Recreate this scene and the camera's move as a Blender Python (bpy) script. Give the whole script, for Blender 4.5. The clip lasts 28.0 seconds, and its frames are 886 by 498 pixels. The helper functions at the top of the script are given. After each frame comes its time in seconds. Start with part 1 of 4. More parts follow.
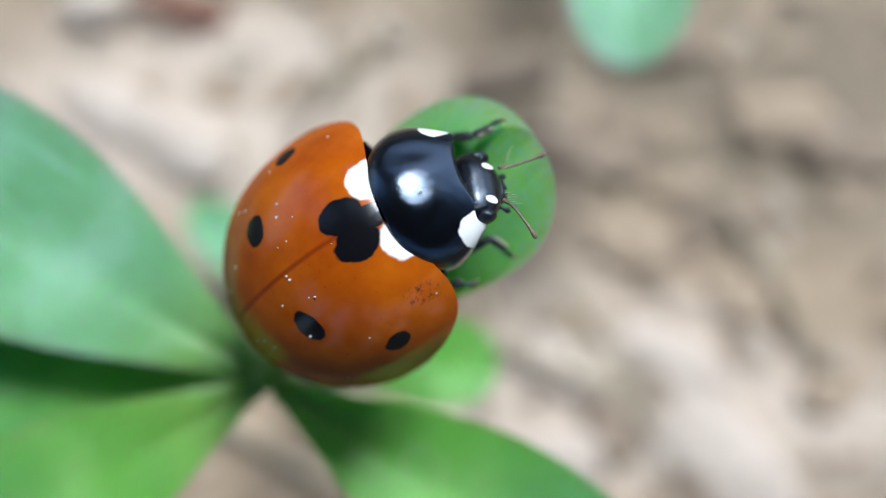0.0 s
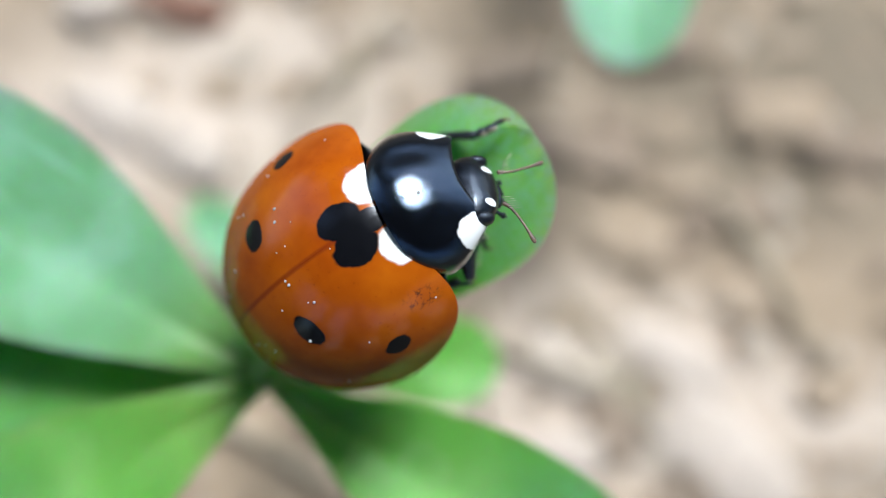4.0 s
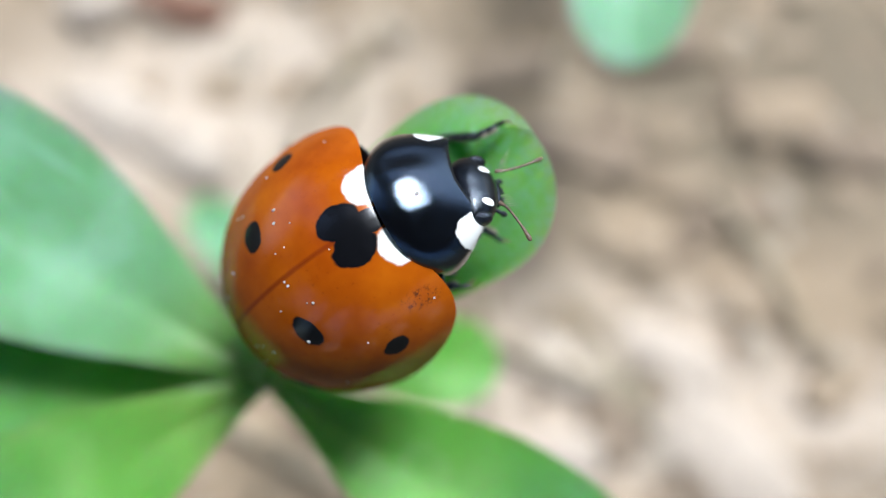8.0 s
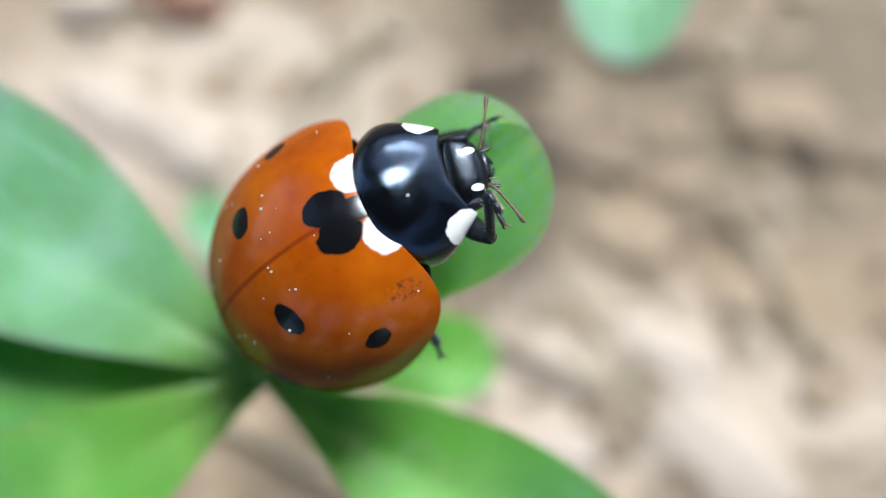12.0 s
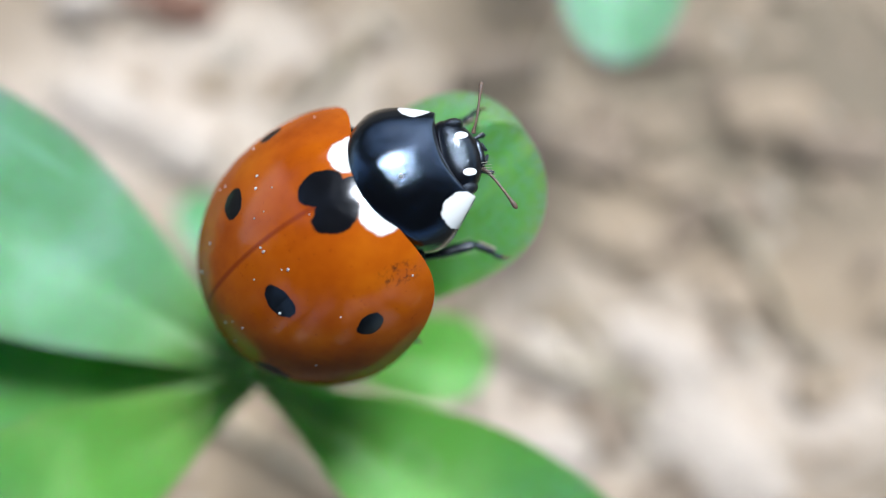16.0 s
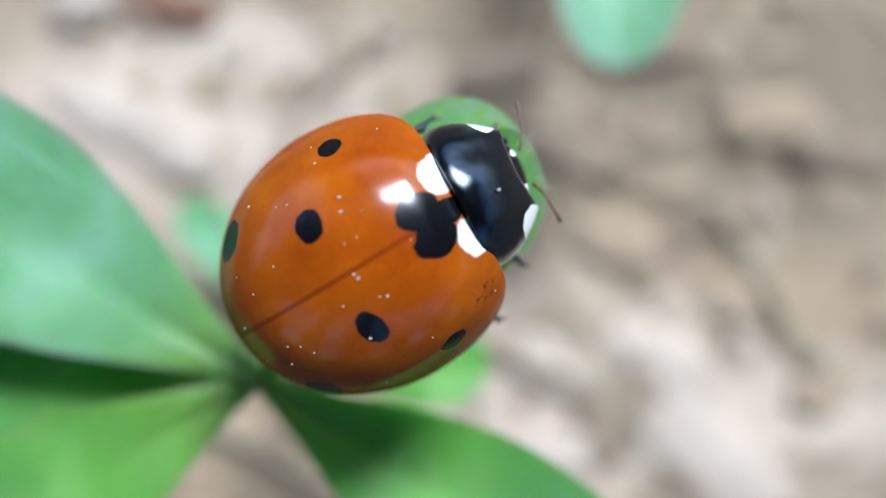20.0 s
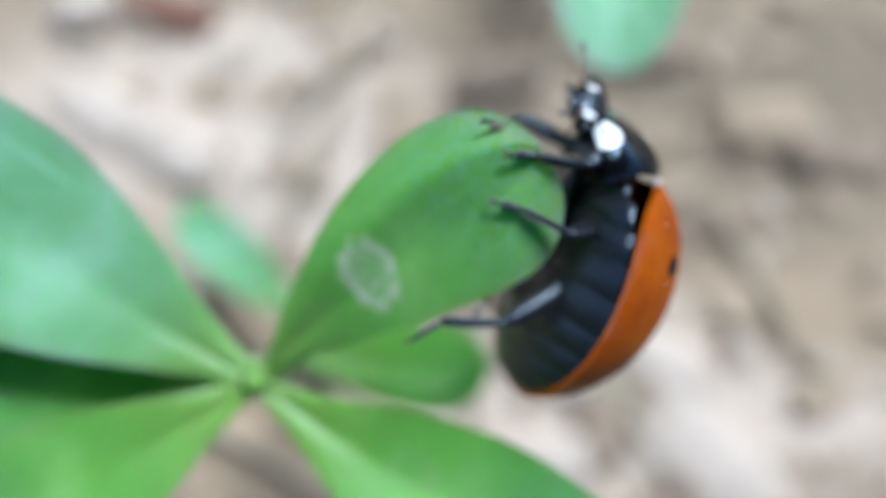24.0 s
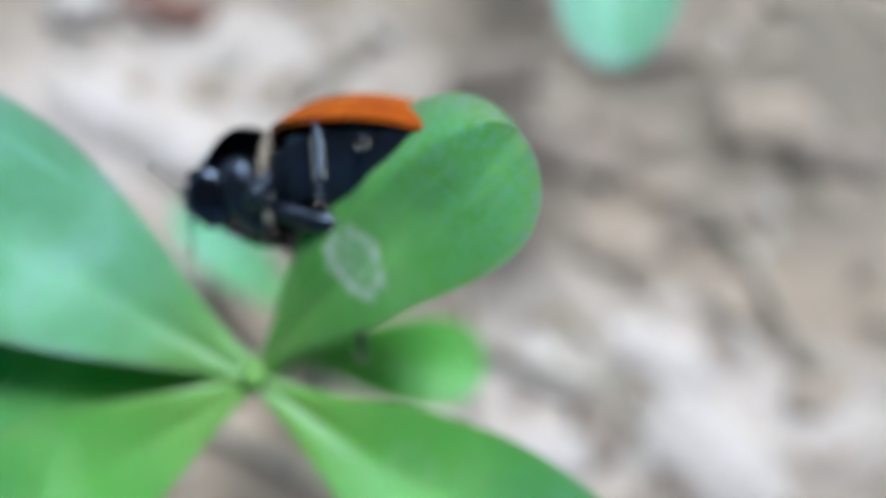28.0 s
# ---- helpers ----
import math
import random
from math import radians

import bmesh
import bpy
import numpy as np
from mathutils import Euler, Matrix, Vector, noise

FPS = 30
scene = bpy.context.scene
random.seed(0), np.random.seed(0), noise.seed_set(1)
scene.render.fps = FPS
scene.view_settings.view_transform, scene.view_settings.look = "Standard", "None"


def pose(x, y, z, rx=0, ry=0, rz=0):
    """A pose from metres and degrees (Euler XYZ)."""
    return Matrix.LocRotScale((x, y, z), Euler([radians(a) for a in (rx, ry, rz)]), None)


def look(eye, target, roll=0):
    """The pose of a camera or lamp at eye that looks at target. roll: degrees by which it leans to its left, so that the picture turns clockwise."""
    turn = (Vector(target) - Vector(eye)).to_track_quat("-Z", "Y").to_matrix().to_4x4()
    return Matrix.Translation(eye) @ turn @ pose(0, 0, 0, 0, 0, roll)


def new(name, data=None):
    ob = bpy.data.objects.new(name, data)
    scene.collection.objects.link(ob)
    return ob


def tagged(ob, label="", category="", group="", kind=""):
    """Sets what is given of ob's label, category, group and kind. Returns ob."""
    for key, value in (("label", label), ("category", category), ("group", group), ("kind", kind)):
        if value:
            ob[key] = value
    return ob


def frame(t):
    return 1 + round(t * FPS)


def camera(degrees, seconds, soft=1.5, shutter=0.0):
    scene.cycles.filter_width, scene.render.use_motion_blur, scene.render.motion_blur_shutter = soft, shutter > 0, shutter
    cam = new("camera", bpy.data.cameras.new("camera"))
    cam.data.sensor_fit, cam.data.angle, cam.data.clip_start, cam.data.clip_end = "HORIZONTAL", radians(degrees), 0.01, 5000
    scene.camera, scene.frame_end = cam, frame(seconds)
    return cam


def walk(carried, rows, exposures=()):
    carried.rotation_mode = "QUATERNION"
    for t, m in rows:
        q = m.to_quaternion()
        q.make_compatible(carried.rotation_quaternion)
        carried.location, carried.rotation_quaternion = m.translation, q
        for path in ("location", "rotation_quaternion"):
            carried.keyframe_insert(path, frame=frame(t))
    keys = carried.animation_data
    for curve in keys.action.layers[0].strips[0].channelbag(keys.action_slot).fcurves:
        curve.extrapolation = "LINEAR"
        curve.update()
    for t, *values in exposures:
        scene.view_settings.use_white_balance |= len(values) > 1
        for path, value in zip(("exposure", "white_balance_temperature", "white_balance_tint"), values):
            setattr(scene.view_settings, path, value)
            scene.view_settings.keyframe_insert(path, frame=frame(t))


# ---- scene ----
MM = 0.001


def at(x, y, z, rx=0, ry=0, rz=0):
    """A pose from millimetres and degrees."""
    return pose(x * MM, y * MM, z * MM, rx, ry, rz)


# ---- camera: held over the plant, looking down ----
LENS = 50.0
cam = camera(LENS, 28.0, 1.0, 0.3)
cam.data.dof.use_dof = True
cam.data.dof.focus_distance = 19.6 * MM
cam.data.dof.aperture_fstop = 27.0
cam.data.dof.aperture_blades = 0

# seconds, tilt about x and about y in degrees: the small sway of the holding
SWAY = [(0, 0, 0), (1, -.12, -.04), (2, -.12, 0), (3, -.03, .03), (5.5, -.1, .04), (7, -.1, .04), (8, -.05, .04), (9, -.12, .05), (10, -.28, .01), (11, -.2, -.01),
        (12, -.23, -.09), (14.5, -.37, -.27), (15, -.39, -.55), (16, -.24, -.51), (17, -.13, -.49), (17.6, -.39, -.51), (18.5, -.37, -.56), (19, -.16, -.58), (20, .02, -.59),
        (21, .18, -.64), (21.5, .12, -.64), (23.5, .22, -.63), (24.5, .23, -.65), (25, .47, -.67), (25.5, .61, -.67), (26, .89, -.67), (26.5, .74, -.66), (27, .59, -.67),
        (27.5, .46, -.67), (28, .0, -.72)]
# the picture's own slow changes of brightness and tint
LEVELS = [(0, 0.88, 5610, 7), (1, 0.98, 5740, 7), (3.5, 1.03, 5780, 7), (9, 1.08, 5860, 7), (12, 1.03, 5920, 7), (15, 1.00, 5690, 7), (19, 0.98, 5650, 7), (21, 0.95, 5270, 6), (23.5, 0.96, 5420, 6), (25, 0.95, 5070, 6), (28, 0.90, 5070, 6)]
walk(cam, [(t, at(0, 0, 46, rx, ry, 0)) for t, rx, ry in SWAY], LEVELS)

# ---- light: bright open shade under a soft sky ----
world = bpy.data.worlds.new("world")
scene.world = world
world.use_nodes = True
wt = world.node_tree
sky = wt.nodes.new("ShaderNodeTexSky")
sky.sky_type = "NISHITA"
sky.sun_disc = False
sky.sun_elevation, sky.sun_rotation = radians(50.0), radians(21.0)
sky.dust_density = 1.5
wt.links.new(sky.outputs[0], wt.nodes["Background"].inputs[0])
wt.nodes["Background"].inputs[1].default_value = 0.15
sun_data = bpy.data.lights.new("sun", "SUN")
sun_data.energy, sun_data.angle, sun_data.color = 3.35, radians(17), (.97, .98, 1.0)
sun = new("sun", sun_data)
sun.matrix_world = look((.23, .60, .766), (0, 0, 0))


# ---- materials ----
def vmath(nt, op, a, b=None):
    n = nt.nodes.new("ShaderNodeVectorMath")
    n.operation = op
    put(nt, n, 0, a)
    if b is not None:
        put(nt, n, 1, b)
    return n.outputs["Value"] if op == "LENGTH" else n.outputs["Vector"]


def calc(nt, op, a, b=None, clamp=False):
    n = nt.nodes.new("ShaderNodeMath")
    n.operation, n.use_clamp = op, clamp
    put(nt, n, 0, a)
    if b is not None:
        put(nt, n, 1, b)
    return n.outputs[0]


def put(nt, n, key, v):
    if isinstance(v, bpy.types.NodeSocket):
        nt.links.new(v, n.inputs[key])
    else:
        n.inputs[key].default_value = v


def speckle(nt, vec, scale, detail=4, rough=.55, distort=0.0):
    n = nt.nodes.new("ShaderNodeTexNoise")
    put(nt, n, "Vector", vec)
    for key, v in (("Scale", scale), ("Detail", detail), ("Roughness", rough), ("Distortion", distort)):
        n.inputs[key].default_value = v
    return n.outputs["Fac"]


def ramp(nt, fac, stops):
    n = nt.nodes.new("ShaderNodeValToRGB")
    while len(n.color_ramp.elements) < len(stops):
        n.color_ramp.elements.new(.5)
    for e, (p, c) in zip(n.color_ramp.elements, stops):
        e.position, e.color = p, (*c, 1)
    put(nt, n, 0, fac)
    return n.outputs[0]


def step(nt, fac, lo, hi, a=0.0, b=1.0):
    n = nt.nodes.new("ShaderNodeMapRange")
    n.interpolation_type = "SMOOTHSTEP"
    put(nt, n, 0, fac)
    for key, v in ((1, lo), (2, hi), (3, a), (4, b)):
        n.inputs[key].default_value = v
    return n.outputs[0]


def mixed(nt, fac, a, b):
    n = nt.nodes.new("ShaderNodeMix")
    n.data_type = "RGBA"
    put(nt, n, 0, fac)
    put(nt, n, 6, a if isinstance(a, bpy.types.NodeSocket) else (*a, 1))
    put(nt, n, 7, b if isinstance(b, bpy.types.NodeSocket) else (*b, 1))
    return n.outputs[2]


def bump(nt, height, strength, distance):
    n = nt.nodes.new("ShaderNodeBump")
    n.inputs["Strength"].default_value, n.inputs["Distance"].default_value = strength, distance
    put(nt, n, "Height", height)
    return n.outputs["Normal"]


def surface(name):
    m = bpy.data.materials.new(name)
    m.use_nodes = True
    return m, m.node_tree, m.node_tree.nodes["Principled BSDF"]


def own_mm(nt):
    """The object's own coordinates in millimetres."""
    c = nt.nodes.new("ShaderNodeTexCoord")
    return vmath(nt, "MULTIPLY", c.outputs["Object"], (1000, 1000, 1000))


def chance(nt):
    return nt.nodes.new("ShaderNodeObjectInfo").outputs["Random"]


def blot(nt, vec, centre, size, edge=.06, wob=None):
    """1 inside an ellipsoid blot, 0 outside."""
    d = vmath(nt, "LENGTH", vmath(nt, "MULTIPLY", vmath(nt, "SUBTRACT", vec, centre), tuple(1 / s for s in size)))
    if wob is not None:
        d = calc(nt, "ADD", d, wob)
    return step(nt, d, 1 - edge, 1 + edge, 1.0, 0.0)


def most(nt, masks):
    out = masks[0]
    for m in masks[1:]:
        out = calc(nt, "MAXIMUM", out, m)
    return out


def elytron_material():
    m, nt, b = surface("orange wing case")
    v = own_mm(nt)
    wob = calc(nt, "MULTIPLY", calc(nt, "SUBTRACT", speckle(nt, v, 2.6, 2), .5), .46)
    black = most(nt, [blot(nt, v, c, s, .07, wob) for c, s in (
        ((.52, 1.18, 2.53), (.31, .34, .5)), ((.52, -1.18, 2.53), (.30, .39, .5)),
        ((1.30, 2.34, 1.38), (.27, .27, .32)), ((1.34, -2.38, 1.3), (.34, .24, .26)),
        ((-1.68, 1.86, 1.72), (.50, .42, .5)), ((-1.72, -1.92, 1.62), (.46, .39, .5)),
        ((2.42, .30, 1.95), (.44, .39, .6)), ((2.44, -.33, 1.95), (.46, .39, .6)), ((2.78, 0, 1.6), (.44, .26, .7)))])
    white = most(nt, [blot(nt, v, c, s, .10, wob) for c, s in (
        ((2.96, .74, 1.28), (.36, .44, .55)), ((2.96, -.72, 1.28), (.34, .43, .55)))])
    broad = speckle(nt, v, .7, 3)
    fine = speckle(nt, v, 9, 5, .7)
    base = ramp(nt, broad, [(.25, (.222, .034, .0005)), (.55, (.318, .066, .0009)), (.8, (.405, .102, .0014))])
    base = mixed(nt, step(nt, fine, .59, .72, 0, .5), base, (.15, .020, .003))
    # a thin dark line along the seam where the cases meet
    sx = nt.nodes.new("ShaderNodeSeparateXYZ")
    put(nt, sx, 0, v)
    seam = step(nt, calc(nt, "ABSOLUTE", sx.outputs[1]), .02, .085, .7, 0.0)
    base = mixed(nt, seam, base, (.15, .018, .003))
    # sooty smudge on the right shoulder
    smudge = calc(nt, "MULTIPLY", blot(nt, v, (2.41, -1.83, 1.0), (.30, .2, .5), .5), step(nt, speckle(nt, v, 7, 4, .8), .5, .6))
    base = mixed(nt, calc(nt, "MULTIPLY", smudge, .8), base, (.03, .012, .008))
    col = mixed(nt, white, base, (.72, .70, .63))
    col = mixed(nt, black, col, (.004, .004, .005))
    put(nt, b, "Base Color", col)
    put(nt, b, "Roughness", calc(nt, "ADD", .36, calc(nt, "MULTIPLY", fine, .14)))
    b.inputs["Specular IOR Level"].default_value = .0
    pits = nt.nodes.new("ShaderNodeTexVoronoi")
    put(nt, pits, "Vector", v)
    pits.inputs["Scale"].default_value = 14
    relief = bump(nt, calc(nt, "ADD", step(nt, pits.outputs[0], 0, .25), calc(nt, "MULTIPLY", speckle(nt, v, 2.2, 3), 1.2)), .12, .00003)
    put(nt, b, "Normal", relief)
    # the clear polish over the pigment
    polish = nt.nodes.new("ShaderNodeBsdfGlossy")
    polish.inputs["Roughness"].default_value = .17
    uneven = nt.nodes.new("ShaderNodeBump")
    uneven.inputs["Strength"].default_value, uneven.inputs["Distance"].default_value = .5, .00014
    put(nt, uneven, "Height", speckle(nt, v, .65, 2, .4, .6))
    put(nt, polish, "Normal", uneven.outputs["Normal"])
    both = nt.nodes.new("ShaderNodeMixShader")
    sheen = nt.nodes.new("ShaderNodeFresnel")
    sheen.inputs["IOR"].default_value = 1.46
    put(nt, sheen, "Normal", relief)
    nt.links.new(calc(nt, "MINIMUM", sheen.outputs[0], .13), both.inputs[0])
    nt.links.new(b.outputs[0], both.inputs[1])
    nt.links.new(polish.outputs[0], both.inputs[2])
    nt.links.new(both.outputs[0], nt.nodes["Material Output"].inputs[0])
    return m


def black_material(name, rough, colour=(.006, .006, .008), grain=18, relief=.25, marks=(), waves=0.0, coat=.12):
    m, nt, b = surface(name)
    v = own_mm(nt)
    n = speckle(nt, v, grain, 5, .65)
    col = mixed(nt, step(nt, n, .35, .75), colour, tuple(c * 2.6 for c in colour))
    if marks:
        wob = calc(nt, "MULTIPLY", calc(nt, "SUBTRACT", speckle(nt, v, 5, 2), .5), .3)
        col = mixed(nt, most(nt, [blot(nt, v, c, s, .06, wob) for c, s in marks]), col, (.74, .72, .66))
    put(nt, b, "Base Color", col)
    put(nt, b, "Roughness", calc(nt, "ADD", rough, calc(nt, "MULTIPLY", speckle(nt, v, 3, 3), rough * .5)))
    b.inputs["Specular IOR Level"].default_value = .9 if waves else .58
    # the sky's blue is put into the gloss tint, most on the shield
    b.inputs["Specular Tint"].default_value = (.55, .74, 1.0, 1) if waves else (.74, .86, 1.0, 1)
    b.inputs["Coat Weight"].default_value, b.inputs["Coat Roughness"].default_value = coat, max(.03, rough - .1)
    wave = calc(nt, "MULTIPLY", speckle(nt, v, 1.6, 2), waves)
    put(nt, b, "Normal", bump(nt, calc(nt, "ADD", n, wave), relief, .00003))
    if waves:
        # the clear coat is uneven, so that it mirrors the sky in patches
        b.inputs["Coat IOR"].default_value = 1.6
        put(nt, b, "Coat Normal", bump(nt, calc(nt, "ADD", speckle(nt, v, 1.0, 1, .4, .3), calc(nt, "MULTIPLY", n, .05)), .5, .00024))
    return m


def leaf_material(name, tint, blotch=None):
    m, nt, b = surface(name)
    v = own_mm(nt)
    broad = speckle(nt, v, .28, 4, .6, .6)
    cells = nt.nodes.new("ShaderNodeTexVoronoi")
    put(nt, cells, "Vector", v)
    cells.inputs["Scale"].default_value = 13
    grain = speckle(nt, v, 5, 5, .7)
    a, c, d = tint
    col = ramp(nt, broad, [(.28, a), (.52, c), (.78, d)])
    # paler veins running along the blade
    sx = nt.nodes.new("ShaderNodeSeparateXYZ")
    put(nt, sx, 0, v)
    streak = nt.nodes.new("ShaderNodeCombineXYZ")
    put(nt, streak, 0, calc(nt, "MULTIPLY", sx.outputs[0], .12))
    put(nt, streak, 1, calc(nt, "MULTIPLY", sx.outputs[1], 1.1))
    col = mixed(nt, step(nt, speckle(nt, streak.outputs[0], 1.2, 3), .55, .72, 0, .35), col, tuple(min(1, x * 1.7) for x in d))
    # yellow-green foot of the blade
    col = mixed(nt, step(nt, sx.outputs[0], .3, 4.6, .85, 0), col, (.20, .34, .055))
    # bloom and a coloured-in sky sheen towards the tip, and waxy pale dots
    col = mixed(nt, calc(nt, "MULTIPLY", step(nt, sx.outputs[0], 5.0, 9.5, 0, .6), step(nt, grain, .40, .60)), col, (.20, .42, .26))
    dots = calc(nt, "MULTIPLY", step(nt, cells.outputs[0], .10, .24, 1, 0), step(nt, grain, .46, .6))
    col = mixed(nt, calc(nt, "MULTIPLY", dots, .5), col, (.45, .62, .48))
    if blotch:
        # place, size, turn and strength of a patch that a leaf miner left pale
        x, y, sx, sy, deg, strong = blotch
        c, s = math.cos(radians(deg)), math.sin(radians(deg))
        heart = (x * c - y * s, x * s + y * c, 0)
        fray = calc(nt, "MULTIPLY", calc(nt, "SUBTRACT", speckle(nt, v, 4.2, 4, .75), .5), 1.3)
        turned = nt.nodes.new("ShaderNodeMapping")
        turned.inputs["Rotation"].default_value = (0, 0, radians(deg))
        put(nt, turned, 0, v)
        spot = blot(nt, turned.outputs[0], heart, (sx, sy, 3), .10, fray)
        rim = calc(nt, "SUBTRACT", spot, blot(nt, turned.outputs[0], heart, (sx * .62, sy * .72, 3), .30, fray), True)
        crumbs = step(nt, speckle(nt, v, 5.5, 4, .75, 1.0), .43, .54)
        web = step(nt, speckle(nt, v, 3.6, 4, .7, 2.0), .47, .57)
        col = mixed(nt, calc(nt, "MULTIPLY", spot, .34 * strong), col, (.22, .38, .19))
        col = mixed(nt, calc(nt, "MULTIPLY", calc(nt, "MAXIMUM", calc(nt, "MULTIPLY", rim, crumbs), calc(nt, "MULTIPLY", spot, calc(nt, "MULTIPLY", web, .5))), .82 * strong), col, (.68, .67, .51))
    put(nt, b, "Base Color", col)
    put(nt, b, "Roughness", calc(nt, "ADD", .25, calc(nt, "MULTIPLY", grain, .22)))
    b.inputs["Subsurface Weight"].default_value = .6
    b.inputs["Subsurface Radius"].default_value = (.35, 1.0, .2)
    b.inputs["Subsurface Scale"].default_value = .0009
    b.inputs["Sheen Weight"].default_value, b.inputs["Sheen Roughness"].default_value = .04, .5
    put(nt, b, "Normal", bump(nt, calc(nt, "ADD", cells.outputs[0], calc(nt, "MULTIPLY", grain, .8)), .28, .00005))
    # light that comes through the thin blade
    glow = nt.nodes.new("ShaderNodeBsdfTranslucent")
    put(nt, glow, "Color", mixed(nt, .5, col, (.34, .62, .10)))
    both = nt.nodes.new("ShaderNodeMixShader")
    both.inputs[0].default_value = .27
    nt.links.new(b.outputs[0], both.inputs[1])
    nt.links.new(glow.outputs[0], both.inputs[2])
    nt.links.new(both.outputs[0], nt.nodes["Material Output"].inputs[0])
    return m


def litter_material(name, dark, light, scale=.25, rough=.85):
    m, nt, b = surface(name)
    v = own_mm(nt)
    shift = nt.nodes.new("ShaderNodeCombineXYZ")
    put(nt, shift, 0, calc(nt, "MULTIPLY", chance(nt), 400))
    v = vmath(nt, "ADD", v, shift.outputs[0])
    n = speckle(nt, v, scale, 6, .62, .4)
    g = speckle(nt, v, scale * 7, 5, .7)
    col = mixed(nt, step(nt, n, .30, .70), dark, light)
    col = mixed(nt, step(nt, g, .5, .75, 0, .45), col, tuple(c * .45 for c in dark))
    put(nt, b, "Base Color", col)
    b.inputs["Roughness"].default_value = rough
    put(nt, b, "Normal", bump(nt, calc(nt, "ADD", n, calc(nt, "MULTIPLY", g, .5)), .7, .0006))
    return m


def earth_material():
    """Dry soil with patches of pale dust and darker earth, dimmed outside the view."""
    m, nt, b = surface("patchy dry earth")
    v = vmath(nt, "MULTIPLY", own_mm(nt), (1.74, 1.74, 1.74))
    n = speckle(nt, v, .10, 6, .62, .4)
    g = speckle(nt, v, .7, 5, .7)
    wob = calc(nt, "MULTIPLY", calc(nt, "SUBTRACT", speckle(nt, v, .09, 4, .6), .5), 1.1)
    col = mixed(nt, step(nt, n, .30, .70), (.27, .195, .120), (.38, .28, .178))
    pale = most(nt, [blot(nt, v, c, s, .5, wob) for c, s in (
        ((-19, 12, 0), (20, 9, 9)), ((-8, 4, 0), (12, 7, 9)), ((11, -11, 0), (14, 9, 9)), ((26, -15, 0), (13, 7, 9)))])
    col = mixed(nt, calc(nt, "MULTIPLY", pale, .85), col, (.54, .435, .335))
    dark = blot(nt, v, (27, 12, 0), (24, 11, 9), .5, wob)
    col = mixed(nt, calc(nt, "MULTIPLY", dark, .85), col, (.20, .155, .10))
    col = mixed(nt, step(nt, g, .5, .75, 0, .35), col, (.12, .09, .06))
    # ground out of view is coloured dark to imitate shade and cut bounce
    undimmed = blot(nt, v, (0, 0, 0), (62, 48, 40), .25, wob)
    col = mixed(nt, undimmed, mixed(nt, n, (.030, .024, .014), (.075, .060, .036)), col)
    put(nt, b, "Base Color", col)
    b.inputs["Roughness"].default_value = .9
    put(nt, b, "Normal", bump(nt, calc(nt, "ADD", n, calc(nt, "MULTIPLY", g, .5)), .7, .0006))
    return m


ELYTRON = elytron_material()
PRONOTUM = black_material("glossy black shield", .025, (.0015, .0016, .0024), 26, .2, (
    ((4.02, 1.24, .22), (.38, .30, .62)), ((3.96, -1.18, .28), (.42, .40, .84))), 4.0, .38)
HEAD = black_material("finely pitted black head", .15, (.002, .002, .0028), 14, .5, (
    ((4.20, .40, .26), (.12, .08, .25)), ((4.20, -.40, .26), (.12, .08, .25))), 0.0, .3)
BELLY = black_material("black pitted underside", .24, (.004, .004, .005), 7, .9)
LEG = black_material("black hairy leg", .28, (.006, .006, .007), 12, .8)
EYE = black_material("black faceted eye", .18, (.004, .004, .005), 30, .8)
FEELER = black_material("brown feeler", .45, (.075, .042, .022), 12, .5)
PAD = litter_material("pale hairy sole", (.30, .25, .16), (.5, .44, .32), 6)
HAIR = black_material("pale bristle", .5, (.30, .26, .19), 12, .3)
DUST = litter_material("pale dust grain", (.55, .50, .44), (.8, .78, .72), 4)
GREEN = ((.104, .280, .033), (.158, .378, .057), (.245, .48, .118))
COOL = ((.136, .318, .100), (.216, .434, .208), (.35, .56, .385))
LEAF_A = leaf_material("fresh green leaf with a mined patch", GREEN, (4.75, .42, .74, 1.02, 20, 1.0))
LEAF_E = leaf_material("fresh green leaf with a faint patch", GREEN, (4.6, .3, .75, .6, 0, .18))
LEAF_B = leaf_material("fresh green leaf", GREEN)
LEAF_C = leaf_material("bluish green leaf", COOL)
STEM = leaf_material("pale green stem", ((.12, .22, .05), (.16, .28, .08), (.22, .34, .12)))
SOIL = litter_material("dry crumbly soil", (0.250, 0.182, 0.116), (0.374, 0.281, 0.186), 0.17)
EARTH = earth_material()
MEMBRANE = litter_material("pale tan skin", (.34, .24, .14), (.52, .42, .28), 5)
CHIP = litter_material("weathered wood chip", (0.343, 0.246, 0.153), (0.468, 0.350, 0.233), 0.52)
PALE = litter_material("bleached pale stone", (.43, .345, .25), (.56, .46, .35), .61)
STONE = litter_material("bright bleached stone", (.48, .385, .295), (.64, .525, .41), 0.52)
DARK = litter_material("dark bark", (0.235, 0.170, 0.111), (0.330, 0.241, 0.163), 0.52)
RUST = litter_material("rusty dry leaf", (.16, .075, .045), (.30, .16, .10), 0.52)
STRAW = litter_material("dry straw", (.38, .30, .19), (.58, .48, .33), 0.70)


